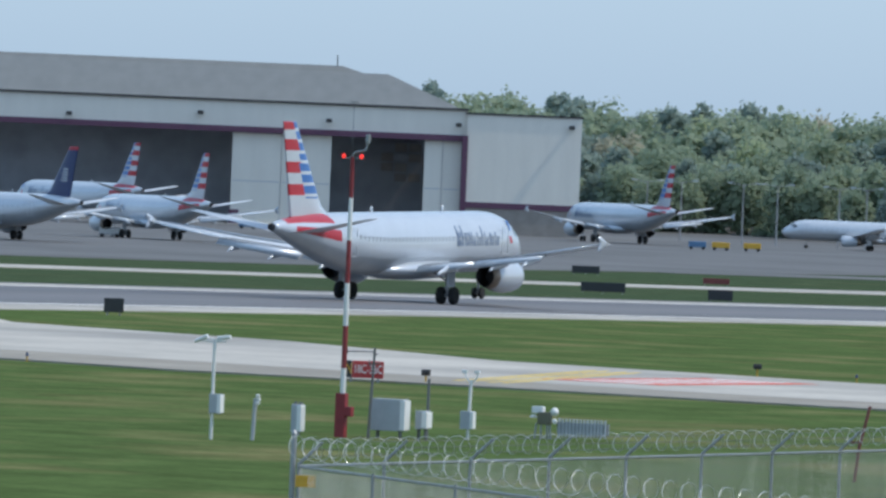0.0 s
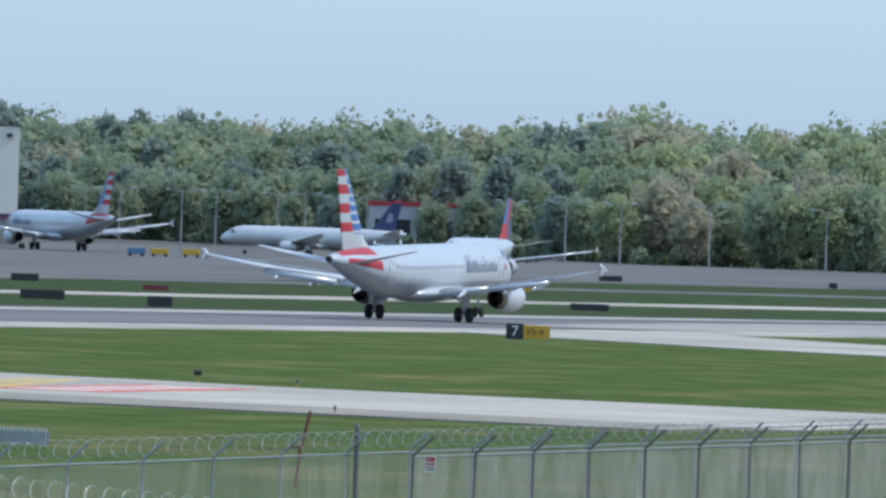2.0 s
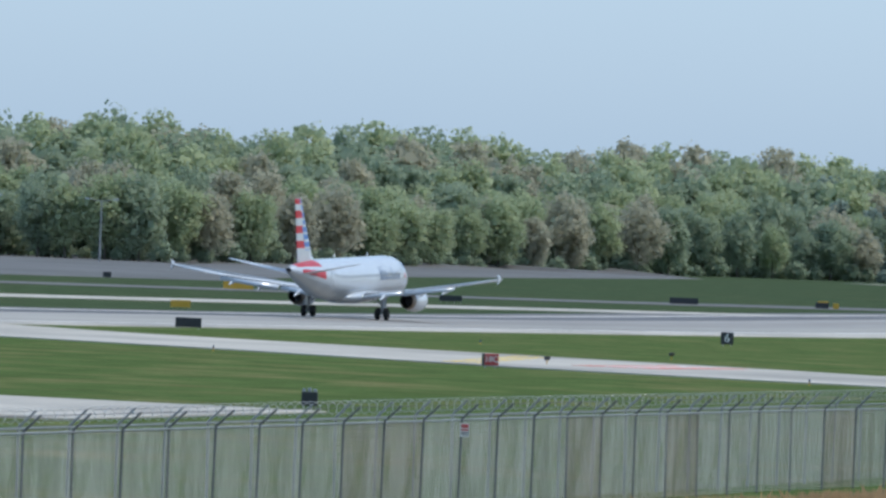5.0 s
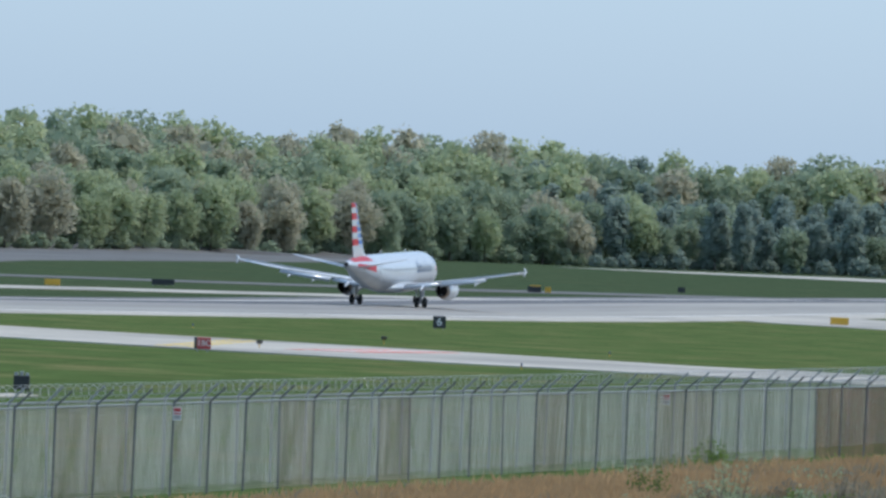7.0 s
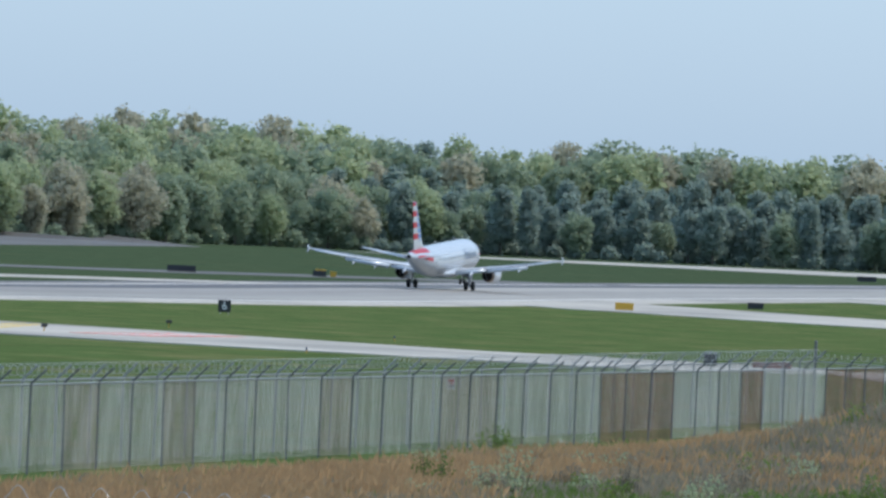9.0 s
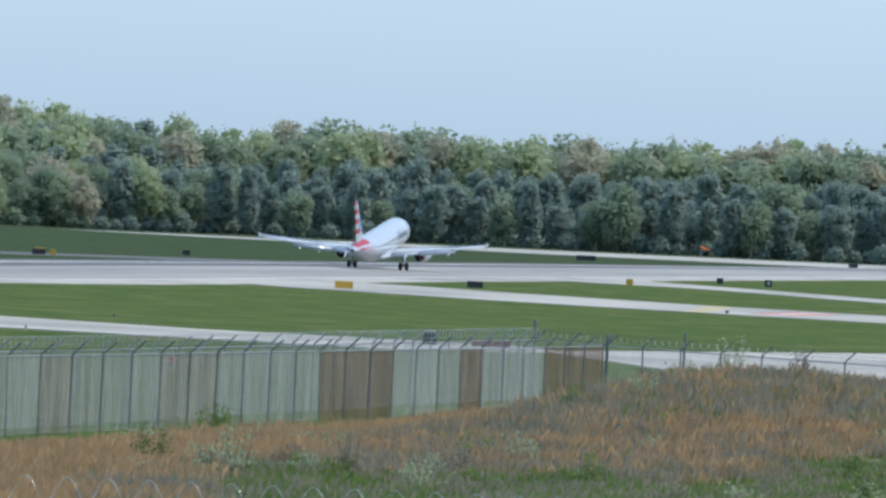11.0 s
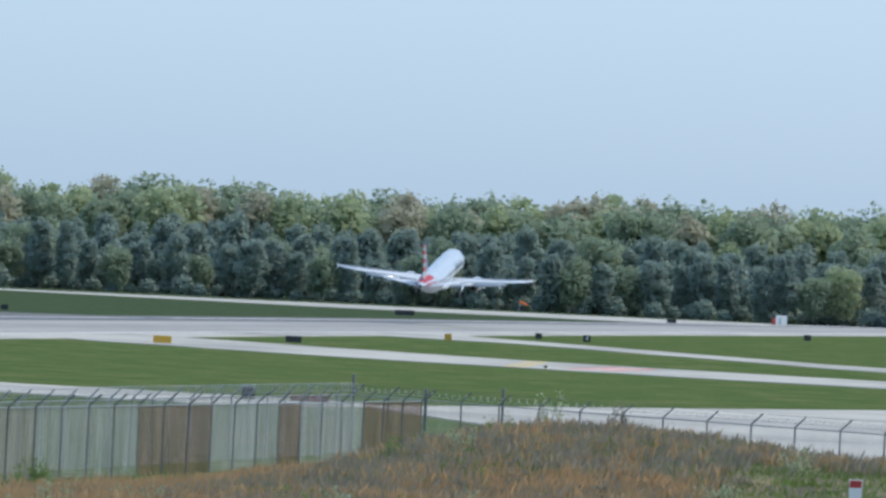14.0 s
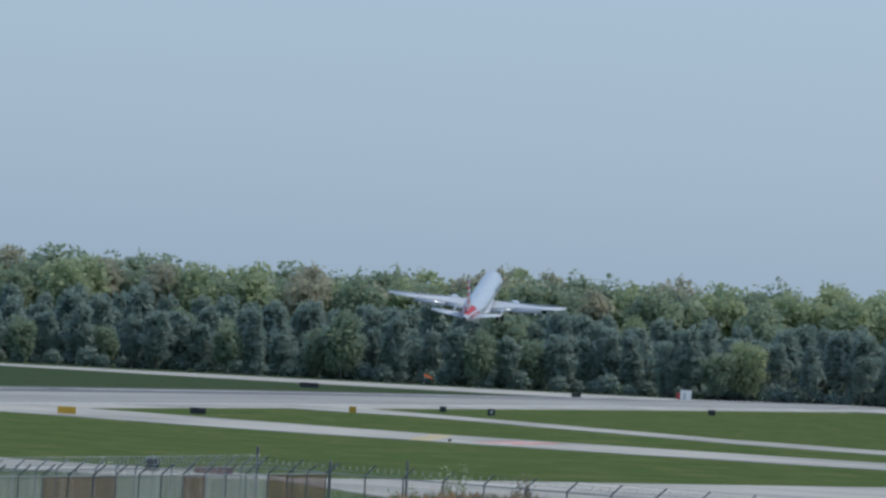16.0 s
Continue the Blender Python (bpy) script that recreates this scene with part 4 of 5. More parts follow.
def present_weather():
    top = site("present_weather_sensor", "white sensor post with a Y-shaped head and control box", "sensor", -99.3, 201.5)
    bm = bmesh.new()
    tube(bm, (0, 0, 0), (.05, 0, 1.68), .045)
    part("post", bm, MAST_WHITE, top)
    for s in (-1, 1):
        bm = bmesh.new()
        pts = [(0, 1.66), (.1, 1.68), (.17, 1.78), (.19, 1.9)]
        for (a, za), (b, zb) in zip(pts, pts[1:]):
            tube(bm, (.05 + s * a, 0, za), (.05 + s * b, 0, zb), .022)
        box(bm, .05 + s * .19 - .09, .05 + s * .19 + .07, -.06, .06, 1.88, 1.97, bevel=.02)
        part("head", bm, WHITE, top)
    bm = bmesh.new()
    box(bm, -.2, .14, -.14, .1, .28, .8, bevel=.02)
    bx_ = part("control_box", bm, GREY_AND_SHADE, top)
    # right end white as if sunlit, the rest of the box greyed for shade
    bm = bmesh.new()
    box(bm, .1, .2, -.145, .1, .3, .78, bevel=.02)
    part("door", bm, WHITE, bx_)


present_weather()


def rain_gauge():
    top = site("rain_gauge_station", "dark control box with white sensor heads on legs", "sensor", -98.8, 205.4)
    bm = bmesh.new()
    box(bm, -.14, .24, -.12, .12, .42, .78, bevel=.02)
    part("control_box", bm, material("olive_box", (0.16, 0.15, 0.1), 0.6), top)
    bm = bmesh.new()
    box(bm, -.33, .02, -.1, .1, .74, .94, bevel=.03)
    part("sensor_head", bm, WHITE, top)
    bm = bmesh.new()
    tube(bm, (-.3, 0, .62), (-.3, 0, .68), .12, .06)
    part("sensor_cap", bm, WHITE, top)
    bm = bmesh.new()
    bmesh.ops.create_uvsphere(bm, u_segments=14, v_segments=10, radius=.12, matrix=Matrix.Translation((.35, 0, .8)))
    part("dome", bm, WHITE, top, smooth=True)
    bm = bmesh.new()
    tube(bm, (.33, 0, .5), (.4, 0, .56), .09, .07)
    part("sensor_cap", bm, WHITE, top)
    for x in (-.2, -.05, .12, .2):
        bm = bmesh.new()
        tube(bm, (x * 1.3, 0, -.05), (x, 0, .45), .03)
        part("leg", bm, GALV, top)
    bm = bmesh.new()
    box(bm, .4, 2.0, .1, .18, .18, .52)
    sh = part("wind_screen", bm, GALV, top, "low slatted wind screen")
    for i in range(14):
        bm = bmesh.new()
        box(bm, .45 + i * .11, .5 + i * .11, .05, .1, .1, .62)
        part("slat", bm, WING_GREY, sh)


rain_gauge()

bm = bmesh.new()
for (xa, za), (xb, zb) in (((0, -.1), (0.10, 0.89)), ((0.10, 0.89), (0.34, 1.97))):
    tube(bm, (xa, 0, za), (xb, 0, zb), .04)
box(bm, -0.14, 0.15, -.03, .03, 0.99, 1.05)
solid("leaning_marker_pole", bm, RUST, "leaning red-brown marker pole behind the fence", "pole", pose(-80.7, 186.4, height(-80.7, 186.4), 0, 0, 23))


# ---------------------------------------------------------------- perimeter fences
MESH_WIRE = material("dull_mesh_wire", (0.56, 0.545, 0.52), 0.7, 0.0, vary=0.3, scale=1.6, fine=7.0, stretch=(1, 1, .12), second=(0.46, 0.44, 0.4), mix=(0.4, 0.65), big=0.6)
RUST_WIRE = material("rusty_mesh_wire", (0.24, 0.125, 0.085), 0.8, vary=0.4, scale=1.2, stretch=(1, 1, .3))
FAINT_WIRE = material("tan_stained_mesh_wire", (0.38, 0.33, 0.28), 0.8, vary=0.35, scale=1.4, stretch=(1, 1, .2))
RAZOR = material("bright_razor_wire", (0.6, 0.62, 0.63), 0.3, 0.7, vary=0.1)
BAY, TALL = 3.05, 2.35


def wires(bm_parts, a, b, pitch, r, tall):
    """Diamond chain-link between the posts a and b: two families of wires at 45 degrees, as three-sided rods."""
    verts, faces = bm_parts
    a, d = Vector(a), Vector(b) - Vector(a)
    span = math.hypot(d.x, d.y)
    side = Vector((-d.y, d.x, 0)) / span * r
    fwd = Vector((d.x, d.y, 0)) / span * r
    for fam in (0, 1):
        for i in range(int((span + tall) / pitch)):
            s0 = i * pitch - tall
            lo, hi = max(s0, 0), min(s0 + tall, span)
            if hi - lo < .02:
                continue
            base = len(verts)
            for s in (lo, hi):
                k = s / span
                c = a + d * (1 - k if fam else k) + Vector((0, 0, .05 + s - s0))
                verts.extend([tuple(c + side), tuple(c - side * .5 + fwd), tuple(c - side * .5 - fwd)])
            for j in range(3):
                faces.append((base + j, base + (j + 1) % 3, base + 3 + (j + 1) % 3, base + 3 + j))


def post_mesh(arm, mat, lean=0.42):
    bm = bmesh.new()
    tube(bm, (0, 0, -.3), (0, 0, TALL + .05), .031, n=8)
    if arm:
        tube(bm, (0, 0, TALL + .03), (lean * .9, lean * .25, TALL + .42), .03, .025, n=6)
    return mesh("post", bm, mat)


def fence(label, line, mat, rust=(), arm=True, coil=0.0, bay=BAY, pitch=0.075):
    """A chain-link fence along a polyline: posts, rails, mesh panels, barbed strands and a razor coil."""
    top = thing("perimeter_fence", label, "fence", group="perimeter fences")
    pm = post_mesh(arm, mat)
    stops = []
    for p, q in zip(line, line[1:]):
        p, q = Vector((*p, 0)), Vector((*q, 0))
        n = max(1, round((q - p).length / bay))
        stops += [p + (q - p) * i / n for i in range(n)]
    stops.append(Vector((*line[-1], 0)))
    for p in stops:
        p.z = height(p.x, p.y)
    rng = random.Random(len(stops))
    turn = 90 - math.degrees(math.atan2(stops[-1].y - stops[0].y, stops[-1].x - stops[0].x))
    for p in stops:
        ob = part("post", pm, mat, top)
        ob.matrix_basis = pose(p.x, p.y, p.z, rng.uniform(-1, 1), rng.uniform(-1, 1), 0)
    for i, (p, q) in enumerate(zip(stops, stops[1:])):
        vf = ([], [])
        stained = any(a0 <= (p.y + q.y) / 2 <= a1 for a0, a1 in rust)
        wires(vf, p, q, pitch, .0042 if stained else .0024, TALL - .06)
        me = bpy.data.meshes.new("mesh_panel")
        me.from_pydata(vf[0], [], vf[1])
        me.materials.append((RUST_WIRE if p.y > 250 else FAINT_WIRE) if stained else MESH_WIRE)
        part("mesh_panel", me, None, top)
    for p, q in zip(stops, stops[1:]):
        bm = bmesh.new()
        tube(bm, p + Vector((0, 0, TALL)), q + Vector((0, 0, TALL)), .024, n=6, caps=False)
        part("top_rail", bm, GALV, top)
    if arm:
        for k in (.35, .65, .97):
            bm = bmesh.new()
            off = Vector((.42 * .9 * k, .42 * .25 * k, TALL + .03 + .39 * k))
            loft(bm, [[p + off + Vector((.006 * math.cos(t), 0, .006 * math.sin(t))) for t in (0, 2.1, 4.2)] for p in stops])
            part("barbed_strand", bm, POST_DARK, top)
    if coil:
        pts = []
        for p, q in zip(stops, stops[1:]):
            n = int((q - p).length / 0.028)
            for i in range(n):
                k = i / n
                ang = 2 * math.pi * (len(pts) % 22) / 22
                c = p + (q - p) * k
                nrm = Vector((-(q - p).y, (q - p).x, 0)).normalized()
                pts.append(c + nrm * (coil * math.cos(ang) - .1) + Vector((0, 0, TALL + .12 + coil + coil * math.sin(ang))))
        cu = bpy.data.curves.new("razor_coil", "CURVE")
        cu.dimensions, cu.bevel_depth, cu.bevel_resolution = "3D", .006, 0
        sp = cu.splines.new("POLY")
        sp.points.add(len(pts) - 1)
        for s_, p in zip(sp.points, pts):
            s_.co = (*p, 1)
        ob = bpy.data.objects.new("razor_coil", cu)
        me = bpy.data.meshes.new_from_object(ob)
        bpy.data.objects.remove(ob)
        me.materials.clear()
        me.materials.append(RAZOR)
        part("razor_coil", me, RAZOR, top, "looped razor wire")
    return top


fence("grey chain-link fence with barbed arms and razor wire, behind", [(-61.0, 117.4), (-60.8, 143), (-57.2, 303)], GALV, coil=0.17)
fence("weathered chain-link fence with barbed arms and stained panels", [(-59.4, 143), (-57.4, 218), (-52.9, 294.3)], POST_DARK,
      rust=((183, 186.5), (199.5, 202), (208, 211), (225, 228), (237.5, 242.5), (254, 265), (273, 277), (286, 294)))
fence("chain-link fence running past the overgrown bank", [(-57.2, 303), (-49.5, 292), (-36.1, 275.6), (-23, 259.5)], POST_DARK, coil=0.1, pitch=0.1)
fence("low chain-link return fence with large razor coils", [(-60.9, 117.2), (-53.1, 110.4), (-45, 104), (-33.5, 113), (-19, 117.5)], GALV, arm=False, coil=0.2, pitch=0.06)


def corner_post(x, y, h, r, mat, label):
    top = thing("gate_post", label, "post", pose(x, y, height(x, y)))
    bm = bmesh.new()
    tube(bm, (0, 0, -.2), (0, 0, h), r, n=10)
    part("shaft", bm, mat, top)
    bm = bmesh.new()
    tube(bm, (0, 0, h), (0, 0, h + .06), r * 1.15, r * .5, n=10)
    part("cap", bm, mat, top)


corner_post(-61.0, 117.2, 2.9, .05, GALV, "thick galvanised corner post with cap")
corner_post(-60.65, 143.1, 2.9, .05, POST_DARK, "tall dark terminal post of the fence")
corner_post(-57.25, 303.2, 3.1, .06, POST_DARK, "tall dark corner post of the fence")
corner_post(-52.8, 294.6, 2.8, .06, POST_DARK, "dark end post of the fence")
corner_post(-49.4, 292.1, 3.0, .05, POST_DARK, "slim dark post where the fence turns")


def notice(x, y, z):
    top = thing("warning_notice", "small red and white warning notice wired to the fence", "sign", pose(x, y, height(x, y) + z, 0, 0, 24), group="warning notices")
    bm = bmesh.new()
    box(bm, -.11, .11, -.012, .012, -.17, .17)
    plate = part("plate", bm, SIGN_WHITE, top)
    for za, zb, mat in ((.05, .14, SIGN_RED), (-.02, .02, SIGN_RED), (-.08, -.05, POST_DARK), (-.13, -.1, POST_DARK)):
        bm = bmesh.new()
        box(bm, -.09, .09, -.02, -.012, za, zb)
        part("print_bar", bm, mat, plate)


notice(-59.4, 143.9, 2.2)
notice(-58.0, 191.0, 2.1)
notice(-56.3, 237.5, 2.1)
bm = bmesh.new()
box(bm, -.17, .17, -.02, .02, -.1, .1, bevel=.01)
solid("brass_plate", bm, SIGN_YELLOW, "small ochre plate on the fence corner", "plate", pose(-60.6, 116.9, height(-61, 117) + 2.12, 0, 0, 30))


def stake_notice(x, y):
    top = thing("stake_notice", "white and red notice plate on a wooden stake", "sign", pose(x, y, height(x, y), 0, 0, 8))
    bm = bmesh.new()
    box(bm, -.045, .045, -.045, .045, -.2, 1.75)
    part("stake", bm, POST_DARK, top)
    bm = bmesh.new()
    box(bm, -.18, .18, -.07, -.045, 1.05, 1.8, bevel=.01)
    plate = part("plate", bm, SIGN_WHITE, top)
    for za, zb in ((1.58, 1.77), (1.1, 1.22)):
        bm = bmesh.new()
        box(bm, -.16, .16, -.08, -.07, za, zb)
        part("print_bar", bm, SIGN_RED, plate)


stake_notice(-26.1, 212.4)


# ---------------------------------------------------------------- ground equipment on the apron
CART_BLUE = material("faded_blue_tarpaulin", (0.1, 0.2, 0.33), 0.8, vary=0.15)


def cart(az, d, mat, label, w=3.2, h=1.5):
    x, y = by(az, d)
    top = thing("baggage_cart", label, "cart", pose(x, y, height(x, y) + .06, 0, 0, 24), group="apron equipment")
    bm = bmesh.new()
    box(bm, -w / 2, w / 2, -.8, .8, .45, h, bevel=.12)
    part("body", bm, mat, top)
    bm = bmesh.new()
    box(bm, -w / 2, w / 2, -.75, .75, .35, .47)
    part("deck", bm, STRUT, top)
    for sx in (-1, 1):
        for sy in (-1, 1):
            bm = bmesh.new()
            tube(bm, (sx * w * .35, sy * .8 - .08, .3), (sx * w * .35, sy * .8 + .08, .3), .3, n=12)
            part("wheel", bm, TYRE, top)


for az, d, mat, label in ((-24.62, 1430, CART_BLUE, "blue covered baggage cart on the apron"), (-24.45, 1430, SIGN_YELLOW, "yellow ground service cart on the apron"),
                          (-24.22, 1440, SIGN_YELLOW, "yellow ground service cart on the apron"), (-26.05, 1500, RUST, "red-brown ground service cart on the apron"),
                          (-28.9, 1180, SIGN_WHITE, "white ground service cart on the apron"), (-27.9, 1480, CART_BLUE, "blue covered baggage cart on the apron")):
    cart(az, d, mat, label)


def van(az, d):
    x, y = by(az, d)
    top = thing("service_van", "white service van parked by the building", "van", pose(x, y, height(x, y) + .06, 0, 0, 20))
    bm = bmesh.new()
    loft(bm, [[(sx, -.95, z0), (sx, .95, z0), (sx, .85, z1), (sx, -.85, z1)] for sx, z0, z1 in ((-2.5, .45, 1.0), (-2.2, .4, 1.3), (-1.5, .4, 2.05), (2.3, .4, 2.1), (2.5, .45, 1.9))])
    part("body", bm, SIGN_WHITE, top)
    bm = bmesh.new()
    box(bm, -1.4, 1.9, -.99, -.93, 1.3, 1.85)
    part("side_window", bm, GLASS, top)
    for sx in (-1.6, 1.6):
        for sy in (-.9, .9):
            bm = bmesh.new()
            tube(bm, (sx, sy - .1, .35), (sx, sy + .1, .35), .35, n=14)
            part("wheel", bm, TYRE, top)


van(-22.75, 1560)
van(-22.55, 1570)


# ---------------------------------------------------------------- woods
def leaf_material(name, a, b, patch=0.09):
    """Thin leaves: tone varies from leaf to leaf, from tree to tree and over patches of some metres."""
    m = bpy.data.materials.new(name)
    m.use_nodes = True
    n, l = m.node_tree.nodes, m.node_tree.links
    bsdf = n["Principled BSDF"]
    bsdf.inputs["Roughness"].default_value = 0.8
    bsdf.inputs["Specular IOR Level"].default_value = 0.2
    geo, info, tex = n.new("ShaderNodeNewGeometry"), n.new("ShaderNodeObjectInfo"), n.new("ShaderNodeTexNoise")
    tex.inputs["Scale"].default_value, tex.inputs["Detail"].default_value = patch, 2.0
    l.new(geo.outputs["Position"], tex.inputs["Vector"])
    wide = n.new("ShaderNodeMapRange")
    wide.inputs[1].default_value, wide.inputs[2].default_value = 0.32, 0.68
    l.new(tex.outputs["Fac"], wide.inputs[0])
    total = None
    for out, share in ((geo.outputs["Random Per Island"], 0.15), (info.outputs["Random"], 0.35), (wide.outputs[0], 0.5)):
        mul = n.new("ShaderNodeMath")
        mul.operation, mul.inputs[1].default_value = "MULTIPLY_ADD", share
        l.new(out, mul.inputs[0])
        if total:
            l.new(total, mul.inputs[2])
        else:
            mul.inputs[2].default_value = 0.0
        total = mul.outputs[0]
    mx = n.new("ShaderNodeMixRGB")
    mx.inputs[1].default_value, mx.inputs[2].default_value = (*a, 1), (*b, 1)
    l.new(total, mx.inputs[0])
    l.new(mx.outputs[0], bsdf.inputs["Base Color"])
    thin = n.new("ShaderNodeBsdfTranslucent")          # light shining through the leaves
    l.new(mx.outputs[0], thin.inputs["Color"])
    mix = n.new("ShaderNodeMixShader")
    mix.inputs[0].default_value = 0.58
    l.new(bsdf.outputs[0], mix.inputs[1])
    l.new(thin.outputs[0], mix.inputs[2])
    l.new(mix.outputs[0], n["Material Output"].inputs[0])
    return m


# Leaf colours are lightened and blued in place of distance haze.
LEAVES = [leaf_material("haze_paled_spring_leaves", (0.39, 0.46, 0.285), (0.48, 0.54, 0.335)),
          leaf_material("haze_paled_tan_leaves", (0.46, 0.45, 0.345), (0.53, 0.515, 0.385)),
          leaf_material("haze_paled_green_leaves", (0.31, 0.385, 0.28), (0.38, 0.45, 0.31)),
          leaf_material("haze_blued_pine_needles", (0.305, 0.38, 0.335), (0.345, 0.425, 0.365))]
BARK = material("grey_brown_bark", (0.13, 0.11, 0.09), 0.9, vary=0.2, scale=1.0)


def crown_arrays(rng, tall, wide, clumps, leaf, low=0.22):
    """Vertices and quads of a crown: leaf sprays through a cluster of uneven lobes, larger dim masses inside, in metres."""
    mid, rise = tall * (1 + low) / 2, tall * (1 - low) / 2
    lobes = [(np.array([0, 0, mid]), wide * .38, rise * .9)]
    for i in range(rng.randint(24, 32)):
        a, e = rng.uniform(0, 6.283), rng.uniform(-.95, 1.0)
        ring = math.sqrt(max(0.0, 1 - e * e)) * rng.uniform(.55, 1.0)
        r = wide * rng.uniform(.07, .2)
        lobes.append((np.array([math.cos(a) * ring * wide * .37, math.sin(a) * ring * wide * .37, mid + e * (rise - r * .6)]), r, r * rng.uniform(.7, 1.15)))
    nr = np.random.RandomState(rng.randint(0, 10**6))
    w = np.array([l[1] ** 1.7 for l in lobes])
    inner = clumps // 5

    def sprays(n, at, size):
        d = nr.normal(size=(n, 3))
        d /= np.linalg.norm(d, axis=1)[:, None]
        cen = at(d)
        face = nr.normal(size=(n, 3)) * .55 + d * .4 + np.array([0, 0, .45])
        u = np.cross(face, nr.normal(size=(n, 3)))
        u /= np.linalg.norm(u, axis=1)[:, None]
        v = np.cross(face, u)
        v /= np.linalg.norm(v, axis=1)[:, None]
        s = size * nr.uniform(.5, 1.4, n)[:, None]
        return np.stack([cen - u * s - v * s * .5, cen + u * s * .7 - v * s * .8, cen + u * s * .95 + v * s * .6, cen - u * s * .6 + v * s * .75], 1)
    pick = nr.choice(len(lobes), clumps, p=w / w.sum())
    cs, rs = np.array([l[0] for l in lobes]), np.array([[l[1], l[1], l[2]] for l in lobes])
    outer = sprays(clumps, lambda d: cs[pick] + d * rs[pick] * nr.uniform(.45, 1.08, (clumps, 1)), leaf)
    core = sprays(inner, lambda d: np.array([0, 0, mid]) + d * np.array([wide * .36, wide * .36, rise * .86]) * nr.uniform(.2, .95, (inner, 1)), leaf * 2.6)
    v = np.concatenate([outer, core]).reshape(-1, 3)
    return v, np.arange(len(v)).reshape(-1, 4)


def crown_mesh(name, v, f, mat):
    me = bpy.data.meshes.new(name)
    me.from_pydata(v.tolist(), [], f.tolist())
    me.materials.append(mat)
    return me


def tree_model(seed, mat, tall, wide, clumps=2700, leaf=.36):
    rng = random.Random(seed)
    top = thing("tree", "", "tree")
    bm = bmesh.new()
    tube(bm, (0, 0, -.5), (.2, .1, tall * .5), .32, .2, 8)
    tube(bm, (.2, .1, tall * .5), (.1, 0, tall * .85), .2, .06, 7)
    for i in range(7):
        a, z = rng.uniform(0, 6.28), tall * rng.uniform(.25, .6)
        tube(bm, (.15, .05, z), (math.cos(a) * wide * .3, math.sin(a) * wide * .3, z + tall * rng.uniform(.08, .2)), .1, .03, 5)
    part("trunk", bm, BARK, top)
    v, f = crown_arrays(rng, tall, wide, clumps, leaf, .1)
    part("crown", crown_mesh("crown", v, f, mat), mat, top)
    return top


KINDS = [(0, "broad spring-green tree at the edge of the wood"), (1, "pale tan budding tree at the edge of the wood"),
         (2, "deep green leafy tree at the edge of the wood"), (3, "dark evergreen tree at the edge of the wood")]
MODELS = {k: [] for k, _ in KINDS}
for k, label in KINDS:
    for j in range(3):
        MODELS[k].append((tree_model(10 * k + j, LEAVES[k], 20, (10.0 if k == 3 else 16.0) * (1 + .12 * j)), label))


def kind_of(az, rng, row):
    """Which trees grow where: mixed and budding to the left, evergreens to the right."""
    dark = step(az, -14.6, -13.2)
    if row == 0:
        w = [.03, .05, .62, .3] if az < -21.2 else [.42, .28, .3, .0] if az < -14 else ([.3, .05, .45, .2] if az < -13.2 else [.03, .0, .17, .8])
    elif az < -21.2:
        w = [.08, .06, .6, .26]
    else:
        w = [.42 * (1 - dark) + .02 * dark, .2 * (1 - dark), .34 * (1 - dark) + .12 * dark, .0 + .86 * dark]
    return rng.choices([0, 1, 2, 3], w)[0]


SKYLINE = [(-32, .66), (-26.4, .68), (-25.2, .60), (-24.3, .70), (-23.6, .62), (-23.0, .66), (-22.2, .6), (-21.6, .72), (-20.93, .81), (-20.4, .66), (-20.07, .72), (-19.2, .69), (-17.6, .655),
           (-17.0, .65), (-16.6, .57), (-16.4, .53), (-15.8, .645), (-14.6, .6), (-14.15, .595), (-13.6, .52), (-13.0, .49), (-12.1, .54), (-11.1, .505), (-10.2, .5), (-9.3, .51), (-8.6, .56), (-7.5, .535), (-5, .55)]


